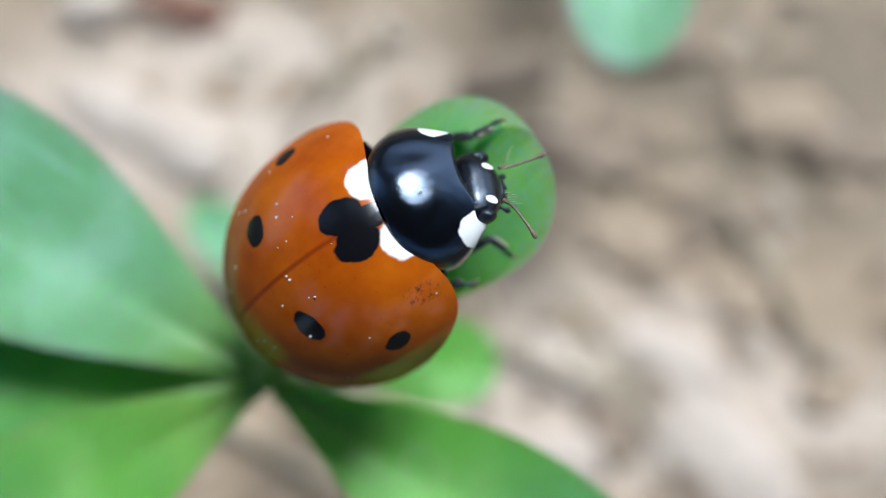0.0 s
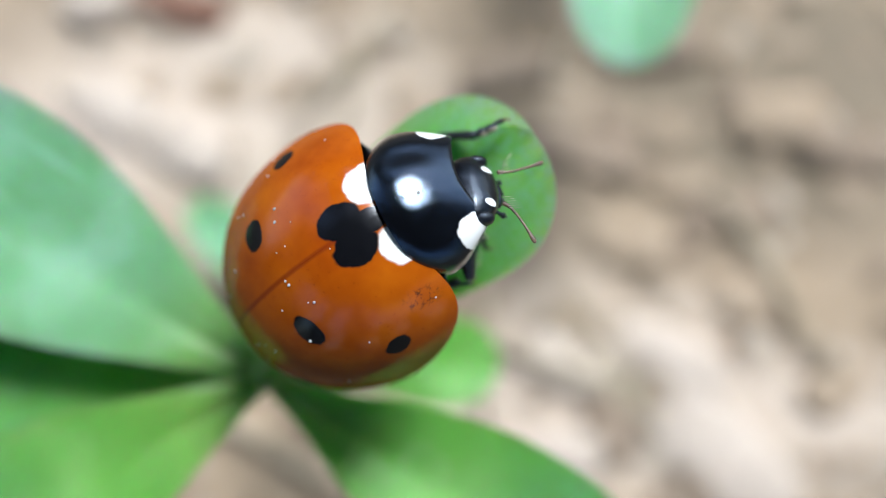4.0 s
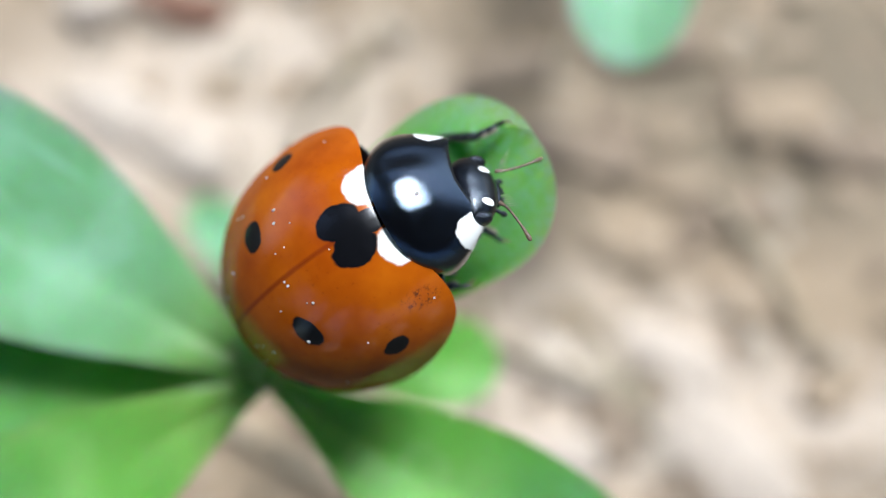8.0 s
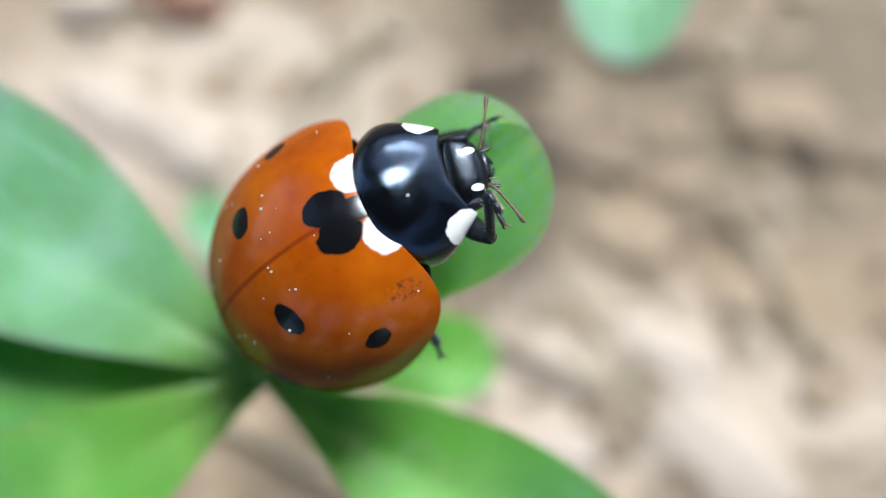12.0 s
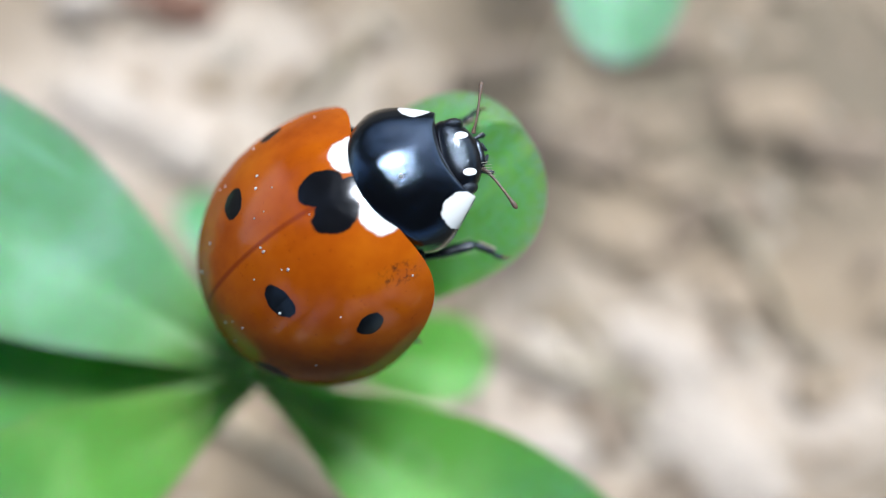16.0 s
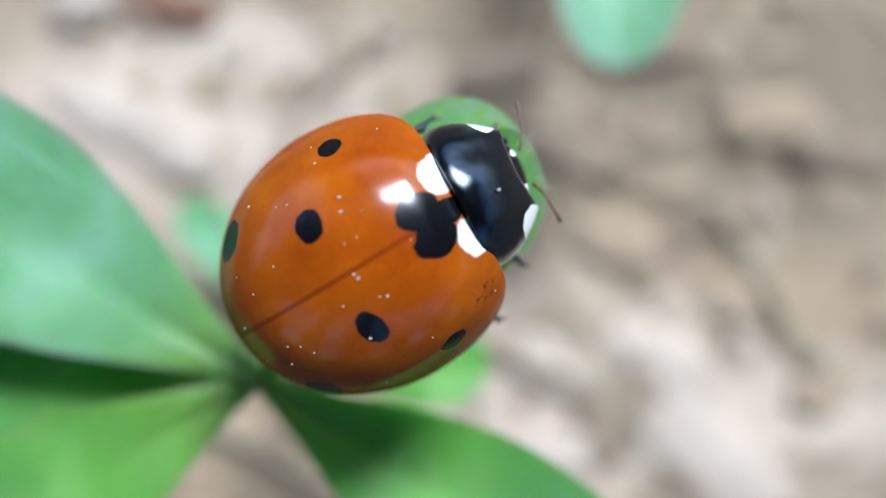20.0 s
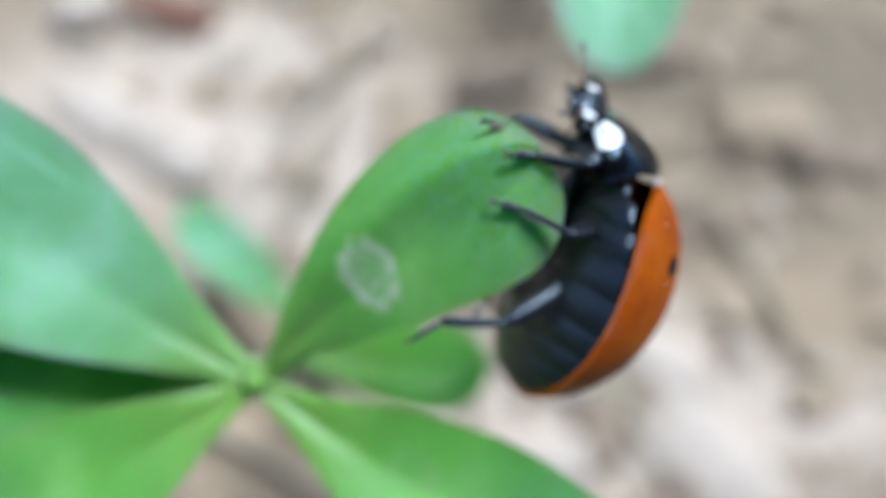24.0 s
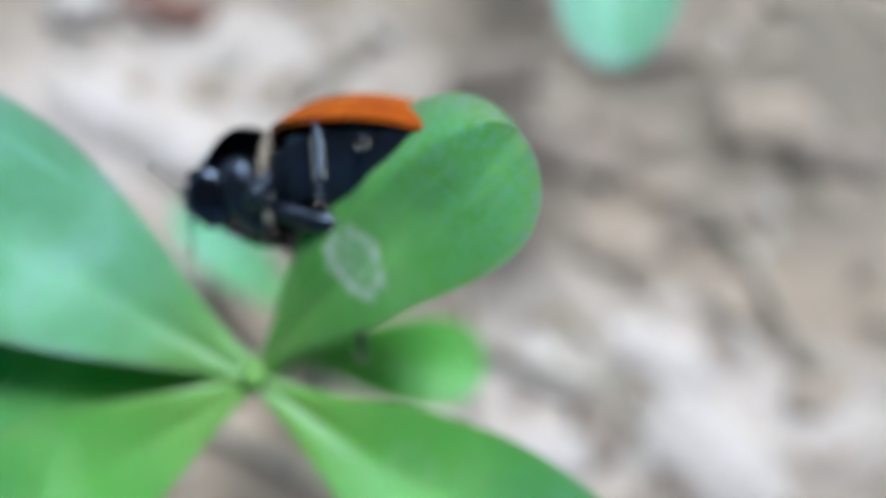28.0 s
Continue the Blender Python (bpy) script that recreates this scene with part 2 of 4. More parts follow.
# ---- mesh helpers; all shapes in millimetres ----
def part(name, shape, material, parent=None, label=""):
    """Links (points, faces) as one smooth mesh object, under a thing or a part."""
    points, faces = shape
    me = bpy.data.meshes.new(name)
    me.from_pydata([tuple(c * MM for c in p) for p in points], [], faces)
    me.polygons.foreach_set("use_smooth", [True] * len(me.polygons))
    me.materials.append(material)
    me.update()
    bm = bmesh.new()
    bm.from_mesh(me)
    bmesh.ops.recalc_face_normals(bm, faces=bm.faces)
    for e in bm.edges:
        if len(e.link_faces) == 2 and e.calc_face_angle() > 1.0:
            e.smooth = False
    bm.to_mesh(me)
    bm.free()
    ob = new(name, me)
    ob.parent = parent
    return tagged(ob, label) if label else ob


def join(*shapes):
    points, faces = [], []
    for p, f in shapes:
        k = len(points)
        points += list(p)
        faces += [tuple(i + k for i in q) for q in f]
    return points, faces


def sheet(nu, nv, fn):
    """An open grid of fn(u, v), u and v from 0 to 1."""
    pts = [fn(i / nu, j / nv) for i in range(nu + 1) for j in range(nv + 1)]
    w = nv + 1
    return pts, [(i * w + j, (i + 1) * w + j, (i + 1) * w + j + 1, i * w + j + 1) for i in range(nu) for j in range(nv)]


def shell(nu, nv, top, under):
    """A closed body between two grids that meet round the rim."""
    a, fa = sheet(nu, nv, top)
    b, fb = sheet(nu, nv, under)
    k, w = len(a), nv + 1
    edge = [i * w for i in range(nu)] + [nu * w + j for j in range(nv)] + [i * w + nv for i in range(nu, 0, -1)] + [j for j in range(nv, 0, -1)]
    rim = [(p, q, q + k, p + k) for p, q in zip(edge, edge[1:] + edge[:1])]
    return a + b, fa + [tuple(i + k for i in f) for f in fb] + rim


def tube(path, radii, sides=10, flat=1.0):
    """A round bar along a path of points, closed with domes at its ends."""
    P = [Vector(p) for p in path]
    pts, faces = [], []
    up = Vector((0, 0, 1)) if abs((P[-1] - P[0]).normalized().z) < .9 else Vector((0, 1, 0))
    n = len(P)
    for i in range(n):
        d = (P[min(i + 1, n - 1)] - P[max(i - 1, 0)]).normalized()
        s = d.cross(up).normalized()
        t = s.cross(d)
        for j in range(sides):
            a = 2 * math.pi * j / sides
            pts.append(tuple(P[i] + (s * math.cos(a) * flat + t * math.sin(a)) * radii[i]))
    for i in range(n - 1):
        for j in range(sides):
            k = (j + 1) % sides
            faces.append((i * sides + j, i * sides + k, (i + 1) * sides + k, (i + 1) * sides + j))
    for end, ring in ((P[0] - (P[1] - P[0]).normalized() * radii[0] * .6, 0), (P[-1] + (P[-1] - P[-2]).normalized() * radii[-1] * .6, n - 1)):
        pts.append(tuple(end))
        c = len(pts) - 1
        faces += [(ring * sides + j, ring * sides + (j + 1) % sides, c) for j in range(sides)]
    return pts, faces


def ball(centre, size, nu=16, nv=24, power=1.0):
    """A closed ellipsoid, boxier as power drops below 1."""
    def sp(x):
        return math.copysign(abs(x) ** power, x)
    pts = [(centre[0], centre[1], centre[2] + size[2])]
    for i in range(1, nu):
        a = math.pi * i / nu
        for j in range(nv):
            b = 2 * math.pi * j / nv
            pts.append((centre[0] + size[0] * sp(math.sin(a)) * sp(math.cos(b)), centre[1] + size[1] * sp(math.sin(a)) * sp(math.sin(b)), centre[2] + size[2] * sp(math.cos(a))))
    pts.append((centre[0], centre[1], centre[2] - size[2]))
    faces = [(0, 1 + j, 1 + (j + 1) % nv) for j in range(nv)]
    for i in range(nu - 2):
        for j in range(nv):
            k = (j + 1) % nv
            faces.append((1 + i * nv + j, 1 + (i + 1) * nv + j, 1 + (i + 1) * nv + k, 1 + i * nv + k))
    e = len(pts) - 1
    faces += [(e, 1 + (nu - 2) * nv + (j + 1) % nv, 1 + (nu - 2) * nv + j) for j in range(nv)]
    return pts, faces


# ---- ground ----
def ground_height(x, y):
    return .92 * noise.noise(Vector((x * .104, y * .104, 0))) + .4 * noise.noise(Vector((x * .38, y * .38, 3)))


def ground_sheet():
    # fine in the middle, coarser outward, all the way to the horizon
    line = [-300000, -60000, -8000, -1500, -500, -200] + [-70 + 1.4 * i for i in range(101)] + [200, 500, 1500, 8000, 60000, 300000]
    pts = [(x, y, ground_height(x, y) if abs(x) < 72 and abs(y) < 72 else 0) for x in line for y in line]
    w = len(line)
    return pts, [(i * w + j, (i + 1) * w + j, (i + 1) * w + j + 1, i * w + j + 1) for i in range(w - 1) for j in range(w - 1)]


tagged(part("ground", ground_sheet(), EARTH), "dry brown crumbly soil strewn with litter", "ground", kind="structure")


def rough_lump(size, seed, power=.8):
    pts, faces = ball((0, 0, 0), size, 9, 14, power)
    out = []
    for p in pts:
        d = 1 + .22 * noise.noise(Vector((p[0] * .6 + seed * 7, p[1] * .6, p[2] * .6))) + .08 * noise.noise(Vector((p[0] * 2.2, p[1] * 2.2 + seed, p[2] * 2.2)))
        out.append((p[0] * d, p[1] * d, p[2] * d))
    return out, faces


def litter(name, x, y, size, turn, material, label, category, group, power=.8):
    ob = part(name, rough_lump(size, x * .37 + y, power), material)
    ob.matrix_world = at(x, y, ground_height(x, y) + size[2] * .4, 0, 0, turn)
    return tagged(ob, label, category, group)


# ---- unseen trees added to block light round and above; one side stays open ----
def foliage_material():
    m, nt, b = surface("broad green foliage")
    n = speckle(nt, own_mm(nt), .004, 3)
    isle = nt.nodes.new("ShaderNodeNewGeometry").outputs["Random Per Island"]
    put(nt, b, "Base Color", mixed(nt, calc(nt, "MULTIPLY", calc(nt, "ADD", isle, n), .5), (.030, .085, .012), (.080, .175, .03)))
    b.inputs["Roughness"].default_value = .55
    return m


def trunk_material():
    return litter_material("furrowed grey-brown bark", (.07, .055, .045), (.17, .14, .115), .02)


FOLIAGE, TRUNK = foliage_material(), trunk_material()


def leaf_on(r, pts, faces, p, q):
    """Adds one pointed, slightly folded leaf."""
    d = Vector((r.uniform(-1, 1), r.uniform(-1, 1), r.uniform(-.7, .3))).normalized()
    s = d.cross(Vector((r.uniform(-.4, .4), r.uniform(-.4, .4), 1))).normalized()
    n = s.cross(d) * q * .12
    k = len(pts)
    pts += [tuple(p), tuple(p + d * q * .5 + s * q * .3 + n), tuple(p + d * q), tuple(p + d * q * .5 - s * q * .3 + n), tuple(p + d * q * .5)]
    faces += [(k, k + 1, k + 4), (k + 1, k + 2, k + 4), (k + 2, k + 3, k + 4), (k + 3, k, k + 4)]


def tree(x, y, height, spread, seed, lean=(0, 0), clumps=420):
    """Metres. A tapered trunk with limbs and a crown of many separate leaves in clumps."""
    r = random.Random(seed)
    k = 1000.0
    top = (lean[0] * k, lean[1] * k, height * .62 * k)
    ob = new("tree")
    ob.matrix_world = at(x * k, y * k, 0)
    bend = [(top[0] * f * f + 60 * r.uniform(-1, 1), top[1] * f * f + 60 * r.uniform(-1, 1), top[2] * f) for f in (0, .2, .4, .6, .8, 1)]
    bend[0] = (0, 0, -30)
    part("trunk", tube(bend, [height * 26, height * 21, height * 18, height * 15, height * 11, height * 7], 14), TRUNK, ob, "rough grey-brown trunk")
    centre = Vector((lean[0] * 1.2 * k, lean[1] * 1.2 * k, height * .74 * k))
    tips = []
    for i in range(8):
        a, e = i * 2.4 + r.uniform(-.3, .3), r.uniform(-.15, .9)
        tip = centre + Vector((math.cos(a) * math.cos(e), math.sin(a) * math.cos(e), math.sin(e) * .7)) * spread * k * r.uniform(.6, .95)
        s = Vector(bend[3 + i % 3])
        mid = (s + tip) / 2 + Vector((0, 0, 120))
        part("limb", tube([tuple(s), tuple(mid), tuple(tip)], [height * 8, height * 5, height * 2], 8), TRUNK, ob)
        tips += [tip, mid, (mid + tip) / 2]
    pts, faces = [], []
    for i in range(clumps):
        c = r.choice(tips) + Vector((r.gauss(0, 1), r.gauss(0, 1), r.gauss(0, .7))) * spread * 260
        for j in range(16):
            p = c + Vector((r.gauss(0, 1), r.gauss(0, 1), r.gauss(0, .8))) * spread * 95
            leaf_on(r, pts, faces, p, r.uniform(110, 190))
    part("crown", (pts, faces), FOLIAGE, ob, "loose crown of green leaves")
    return tagged(ob, "leafy green tree out of view, added to screen the sky", "tree", "trees round the clearing")


def shrub(x, y, height, spread, seed):
    """Metres. Several thin stems and loose leaves right down to the ground."""
    r = random.Random(seed)
    ob = new("shrub")
    ob.matrix_world = at(x * 1000, y * 1000, 0)
    pts, faces = [], []
    for i in range(9):
        a, e = i * 2.4, r.uniform(.5, 1.3)
        tip = Vector((math.cos(a) * math.cos(e) * spread, math.sin(a) * math.cos(e) * spread, math.sin(e) * height)) * 1000 * r.uniform(.7, 1)
        mid = Vector((tip.x * .4, tip.y * .4, tip.z * .6))
        part("stem", tube([(tip.x * .05, tip.y * .05, -20), tuple(mid), tuple(tip)], [16, 11, 4], 7), TRUNK, ob)
        for j in range(150):
            f = r.uniform(.1, 1.05)
            p = tip * f + Vector((r.gauss(0, 1), r.gauss(0, 1), r.gauss(0, .8))) * spread * 240
            p.z = max(p.z, 25)
            leaf_on(r, pts, faces, p, r.uniform(90, 160))
    part("crown", (pts, faces), FOLIAGE, ob, "loose dark green leaves")
    return tagged(ob, "dense dark green shrub added out of view", "shrub", "shrubs round the clearing")


# green reflections imply trees; the close leaning crowns are added to block zenith light
for n, (deg, dist, high, wide, lean) in enumerate(((118, 4.4, 4.2, 1.7, 0), (190, 3.6, 4.0, 1.7, 0), (222, 2.9, 4.4, 1.9, .4), (262, 1.5, 4.8, 2.3, .9), (300, 3.2, 4.6, 1.9, .4), (340, 3.3, 4.0, 1.7, 0), (20, 3.6, 4.0, 1.7, 0), (200, 1.7, 5.2, 2.0, 1.0), (236, 1.6, 4.7, 1.9, .7))):
    a = radians(deg)
    tree(dist * math.cos(a), dist * math.sin(a), high, wide, n + 3, (-lean * math.cos(a), -lean * math.sin(a)))

# a thin unseen crown, added before the sun to break up its highlight
tree(.45, 5.4, 5.9, 1.6, 71, (0, 0), 50)

# unseen shrubs, added to keep the bright low sky off the wing cases
for n in (0, 3, 4, 5, 6, 7, 8, 9, 10, 11):
    a = radians(124 + n * 22.5)
    k = 2.3 + .5 * (n % 3)
    shrub(k * math.cos(a), k * math.sin(a), 1.25 + .3 * (n % 2), .75, 40 + n)
# low unseen growth on the open side, added for green reflections
for n, deg in enumerate((64, 82, 97, 113)):
    a = radians(deg)
    shrub(1.5 * math.cos(a), 1.5 * math.sin(a), .36 + .08 * (n % 2), .30, 60 + n)
for x, y, a, b, c, turn in ((13.34, -9.89, 4.6, 2.24, 0.75, -44), (11.1, -5.52, 2.88, 1.67, 0.8, -30), (-15.52, 6.44, 2.64, 1.49, 0.69, -28), (-12.36, 4.83, 2.3, 1.38, 0.69, -20), (-16.67, 11.79, 1.72, 1.15, 0.69, 10), (5.46, -10.06, 2.64, 1.38, 0.57, 5), (6.04, -5.46, 2.3, 1.38, 0.57, -20)):
    litter("stone", x, y, (a, b, c), turn, STONE, "pale bleached stone lying on dry soil", "stone", "pale stones")
for x, y, a, b, c, turn in ((8.11, -8.74, 1.26, 1.95, 0.69, 10), (10.58, -6.9, 1.15, 1.09, 0.63, 60), (12.48, -11.38, 1.03, 1.72, 0.69, 20), (6.44, 4.66, 2.88, 1.03, 0.46, -12), (3.16, 8.51, 2.3, 1.03, 0.46, 10), (13.8, 1.72, 2.53, 0.92, 0.46, 8), (19.55, 4.6, 2.3, 0.92, 0.46, -8), (9.77, 9.77, 2.88, 1.03, 0.46, 5)):
    litter("bark_piece", x, y, (a, b, c), turn, DARK, "dark piece of bark lying on dry soil", "bark", "bark pieces", .6)
for x, y, a, b, turn in ((-12.76, 11.79, 2.42, 0.98, -12),):
    litter("dry_leaf", x, y, (a, b, .4), turn, RUST, "curled rusty brown dry leaf on the soil", "leaf", "dry leaves", .9)
for x, y, a, b, c, turn in ((15.24, -2.7, 1.84, 1.15, 0.57, -10), (16.33, 6.32, 2.42, 1.26, 0.52, 5), (8.91, 0.29, 1.95, 1.15, 0.52, -15), (-18.97, 3.45, 2.3, 1.26, 0.52, -30), (18.97, -6.9, 1.72, 1.15, 0.57, 30)):
    litter("wood_chip", x, y, (a, b, c), turn, CHIP, "weathered greyish tan wood chip on the soil", "wood chip", "wood chips", .6)
rng = random.Random(5)
KINDS = (("wood_chip", CHIP, "weathered greyish tan wood chip on the soil", "wood chip", "wood chips", .6),
         ("pebble", PALE, "small pale pebble on the soil", "pebble", "pebbles", .9),
         ("bark_piece", DARK, "dark piece of bark lying on dry soil", "bark", "bark pieces", .6),
         ("clod", SOIL, "crumb of dry brown soil", "clod", "soil crumbs", .9))
for i in range(285):
    x, y = rng.uniform(-24, 24), rng.uniform(-14, 14)
    pale = .42 if (x > 3 and y < -2) or (x < -2.5 and y > 2.5) else .16
    pick = rng.random()
    name, material, label, category, group, power = KINDS[1] if pick < pale else KINDS[0] if pick < pale + .25 else KINDS[2] if pick < pale + .47 else KINDS[3]
    k = rng.uniform(.26, .46) if i % 4 else rng.uniform(.46, .72)
    litter(name, x, y, (k * rng.uniform(1.0, 2.6), k * rng.uniform(.8, 1.5), k * rng.uniform(.3, .6)), rng.uniform(-90, 90), material, label, category, group, power)
for i in range(12):
    x, y = rng.uniform(-22, 22), rng.uniform(-13, 13)
    a = rng.uniform(0, math.pi)
    k = rng.uniform(3, 6.3)
    ob = part("straw", tube([(-k, 0, 0), (-k * .3, .3, .25), (k * .4, -.25, .2), (k, 0, 0)], [.2, .24, .24, .17], 8), STRAW)
    ob.matrix_world = at(x, y, ground_height(x, y) + .6, 0, 0, math.degrees(a))
    tagged(ob, "dry straw-coloured stalk lying on the soil", "straw", "dry stalks")


# ---- plants ----
def blade(length, width, neck=.16, cup=.25, bend=0.0, thick=.30, full=.66, droop=0.0, trim=0.0, bow=0.0):
    """A spoon-shaped fleshy leaf along x from its foot: narrow at the foot, widest at 'full' of its length, round at the tip."""
    def half(u):
        grow = neck + (1 - neck) * math.sin(min(u / full, 1) * math.pi / 2) ** 1.35
        tip = 1.0 if u < full else math.sqrt(max(0.0, 1 - ((u - full) / (1 - full)) ** 2.3))
        return width / 2 * grow * tip

    def mid(u, v, lift):
        s = (v - .5) * 2
        y = half(u) * s * (1 - trim * math.sin(math.pi * min(1, u * 1.08)) ** 2 if s < 0 else 1)
        y += bow * math.sin(math.pi * u ** .65)
        z = cup * width * .5 * abs(s) ** 1.8 * (half(u) * 2 / width) - bend * length * u * u
        z -= droop * max(0.0, s - .55) * u * half(u) * 2 / width
        t = thick * (1 - abs(s) ** 3.0) * (1 - u ** 9) * (.75 + .5 * (1 - u))
        keel = -.10 * math.exp(-(s * 5) ** 2) * (1 - u) if lift > 0 else -.18 * math.exp(-(s * 4) ** 2) * (1 - u)
        wave = .05 * noise.noise(Vector((u * length * .7, y * .9, length)))
        return (u * length, y, z + lift * t * .5 + keel + wave)
    ease = [lambda u: 1 - (1 - u) ** 1.6][0]
    swell = [lambda v: .5 - .5 * math.cos(math.pi * v)][0]
    return shell(44, 22, lambda u, v: mid(ease(u), swell(v), 1), lambda u, v: mid(ease(u), swell(v), -1))


def sprig(name, label):
    ob = new(name)
    return tagged(ob, label, "plant")


plant = sprig("leafy_plant", "small green plant with a whorl of fleshy spoon-shaped leaves")
plant.matrix_world = at(-4.9, -3.6, 0)
NODE = 19.4
part("stem", tube([(.6, .4, -.4), (.4, -.2, 5), (-.1, .2, 10), (.1, 0, 15), (0, 0, NODE - .3)], [.75, .72, .62, .55, .5], 14), STEM, plant, "pale green round stem")


def set_leaf(parent, foot, turn, rise, shape, material, label, lean=0):
    ob = part("leaf", shape, material, parent, label)
    ob.matrix_basis = at(*foot, lean, -rise, turn)
    return ob


leaf_ridden = set_leaf(plant, (.35, .25, NODE), 43, 33, blade(10.2, 4.6, .11, .14, .05, .34, .72, 3.3, .15, .36), LEAF_A, "spoon-shaped green leaf with a pale mined patch")
set_leaf(plant, (-.3, .2, NODE), 147, 8, blade(12.8, 6.0, .15, .2, .05, .34, .66), LEAF_C, "broad bluish green leaf")
set_leaf(plant, (-.3, -.2, NODE), 210.2, 6, blade(10.5, 4.6, .15, .3, .05, .34, .66), LEAF_B, "green leaf with a raised edge")
set_leaf(plant, (.3, -.25, NODE), -31, 4, blade(12.0, 4.9, .15, .3, .02, .34, .62), LEAF_E, "green leaf with a pale edge and a faint pale patch")
set_leaf(plant, (.2, 0, NODE - 6.5), -4, 2, blade(6.7, 3.2, .2, .2, .05, .3, .7), LEAF_B, "small yellow-green lower leaf")
set_leaf(plant, (-.2, 0, NODE - 1.6), 180, 3, blade(11, 5.0, .2, .1, .05, .3, .66), LEAF_B, "shaded dark green lower leaf", -4)
set_leaf(plant, (-.2, .2, NODE - 15.0), 138, 4, blade(8.0, 2.7, .12, .2, .05, .3, .72), LEAF_C, "small bluish green lower leaf")
part("bud", ball((0, .05, NODE + .15), (.42, .42, .55), 10, 14), STEM, plant, "tight pale green bud in the whorl")

other = sprig("leafy_plant", "small green plant standing apart, only a leaf in view")
other.matrix_world = at(6.9, 18.3, 0)
part("stem", tube([(.3, 0, -.4), (0, .2, 6), (0, 0, 12)], [.7, .62, .5], 12), STEM, other, "pale green round stem")
set_leaf(other, (0, -.2, 12), -92, 3, blade(11.7, 4.6, .15, .2, .03, .34, .7), LEAF_C, "broad bluish green leaf")
set_leaf(other, (0, .2, 12), 80, 12, blade(9.0, 4.6, .15, .2, .05, .34, .7), LEAF_B, "green leaf")


# ---- the ladybird, in its own space: x forward, y to its left, z up ----
LONG, WIDE, HIGH = 3.41, 2.97, 2.76


def dome(u, v):
    """Height of the wing cases over a place given in shares of their length and width; the shoulders are full."""
    k = 1 + .028 * math.sin(2 * math.atan2(abs(v), u)) ** 2 if u > 0 else 1.0
    d = min(math.hypot(u, v) / k, 1.0)
    return d, HIGH * math.sqrt(max(0.0, 1 - d ** 2.2))


def case_point(r, a, side, shrink=1.0):
    """A point of the domed wing case: r from the crown to the rim, a from the front round to the rear."""
    c = max(math.cos(a), 0.0)
    reach = (1 + (c / .905) ** 12) ** (-1 / 12)
    k = 1 + .028 * math.sin(2 * a) ** 2 if a < math.pi / 2 else 1.0
    u, v = r * reach * k * math.cos(a), r * reach * k * math.sin(a)
    d, z = dome(u, v)
    lip = 1 + .022 * max(0.0, (d - .93) / .07) ** 2
    return (LONG * u * shrink * lip, side * (WIDE * v * shrink * lip + .0015), z * shrink - (.05 if shrink < 1 else 0))


def wing_case(side):
    def top(s, t):
        return case_point(math.sin(s * math.pi / 2), t * math.pi, side)

    def under(s, t):
        return case_point(math.sin(s * math.pi / 2), t * math.pi, side, .955)
    return shell(40, 72, top, under)


def shield():
    """The pronotum: a domed plate, hollowed in front for the head."""
    def top(u, v, drop=0.0):
        s = (v - .5) * 2
        e = math.copysign(1 - (1 - abs(s)) ** 1.5, s)
        back, front = 2.46 + .30 * s * s, 4.13 + .30 * abs(s) ** 1.5 - .34 * max(0.0, (abs(s) - .72) / .28) ** 2.5
        w = 1.9 * (1 - .40 * u ** 1.9) * (1 - .14 * (1 - u) ** 4)
        x = back + (front - back) * u
        z = .02 + (1.62 - .22 * u - .74 * u ** 2) * math.sqrt(max(0.0, 1 - abs(e) ** 2.15)) * (1 - .10 * (1 - u) ** 5)
        # a shallow dent inside each side margin, and the margin's raised bead
        z -= .085 * math.exp(-((abs(e) - .56) / .17) ** 2) * math.sin(math.pi * min(1, u * 1.05)) ** 1.5
        z += .05 * math.exp(-((abs(e) - .985) / .03) ** 2)
        return (x, w * e, z * (1 - drop * .5) - drop * .25)
    pts, faces = shell(28, 40, lambda u, v: top(u, v), lambda u, v: top(u, v, .3))
    return [(2.58 + (x - 2.6) * 1.0, y * .93 - .04, z * .95) for x, y, z in pts], faces


def sternite(x0, x1, scale=1.0):
    """One curved plate of the underside."""
    def low(u, v, lift=0.0):
        x = x0 + (x1 - x0) * u
        k = math.sqrt(max(0.0, 1 - (x / 3.38) ** 2)) * 2.84 * scale
        s = (v - .5) * 2
        step_down = .07 * math.sin(math.pi * min(1, u * 1.02))
        return (x, k * s, .10 - (.72 * (k / 2.84) * (1 - abs(s) ** 2.4) + step_down) * (1 - lift))
    return shell(6, 26, lambda u, v: low(u, v), lambda u, v: low(u, v, .75))


def smaller(shape):
    """The head's shapes, drawn in towards the neck."""
    return [(3.47 + (x - 3.55) * .94, y * .94, z * .94) for x, y, z in shape[0]], shape[1]


def head_shape():
    pts, faces = ball((3.90, 0, .08), (.62, .92, .42), 20, 32, .85)
    return [(x, y * (1 - .34 * max(0, x - 4.0)), z - .30 * max(0, x - 4.0) - .05 * math.exp(-(y / .3) ** 2) * max(0, x - 3.9)) for x, y, z in pts], faces


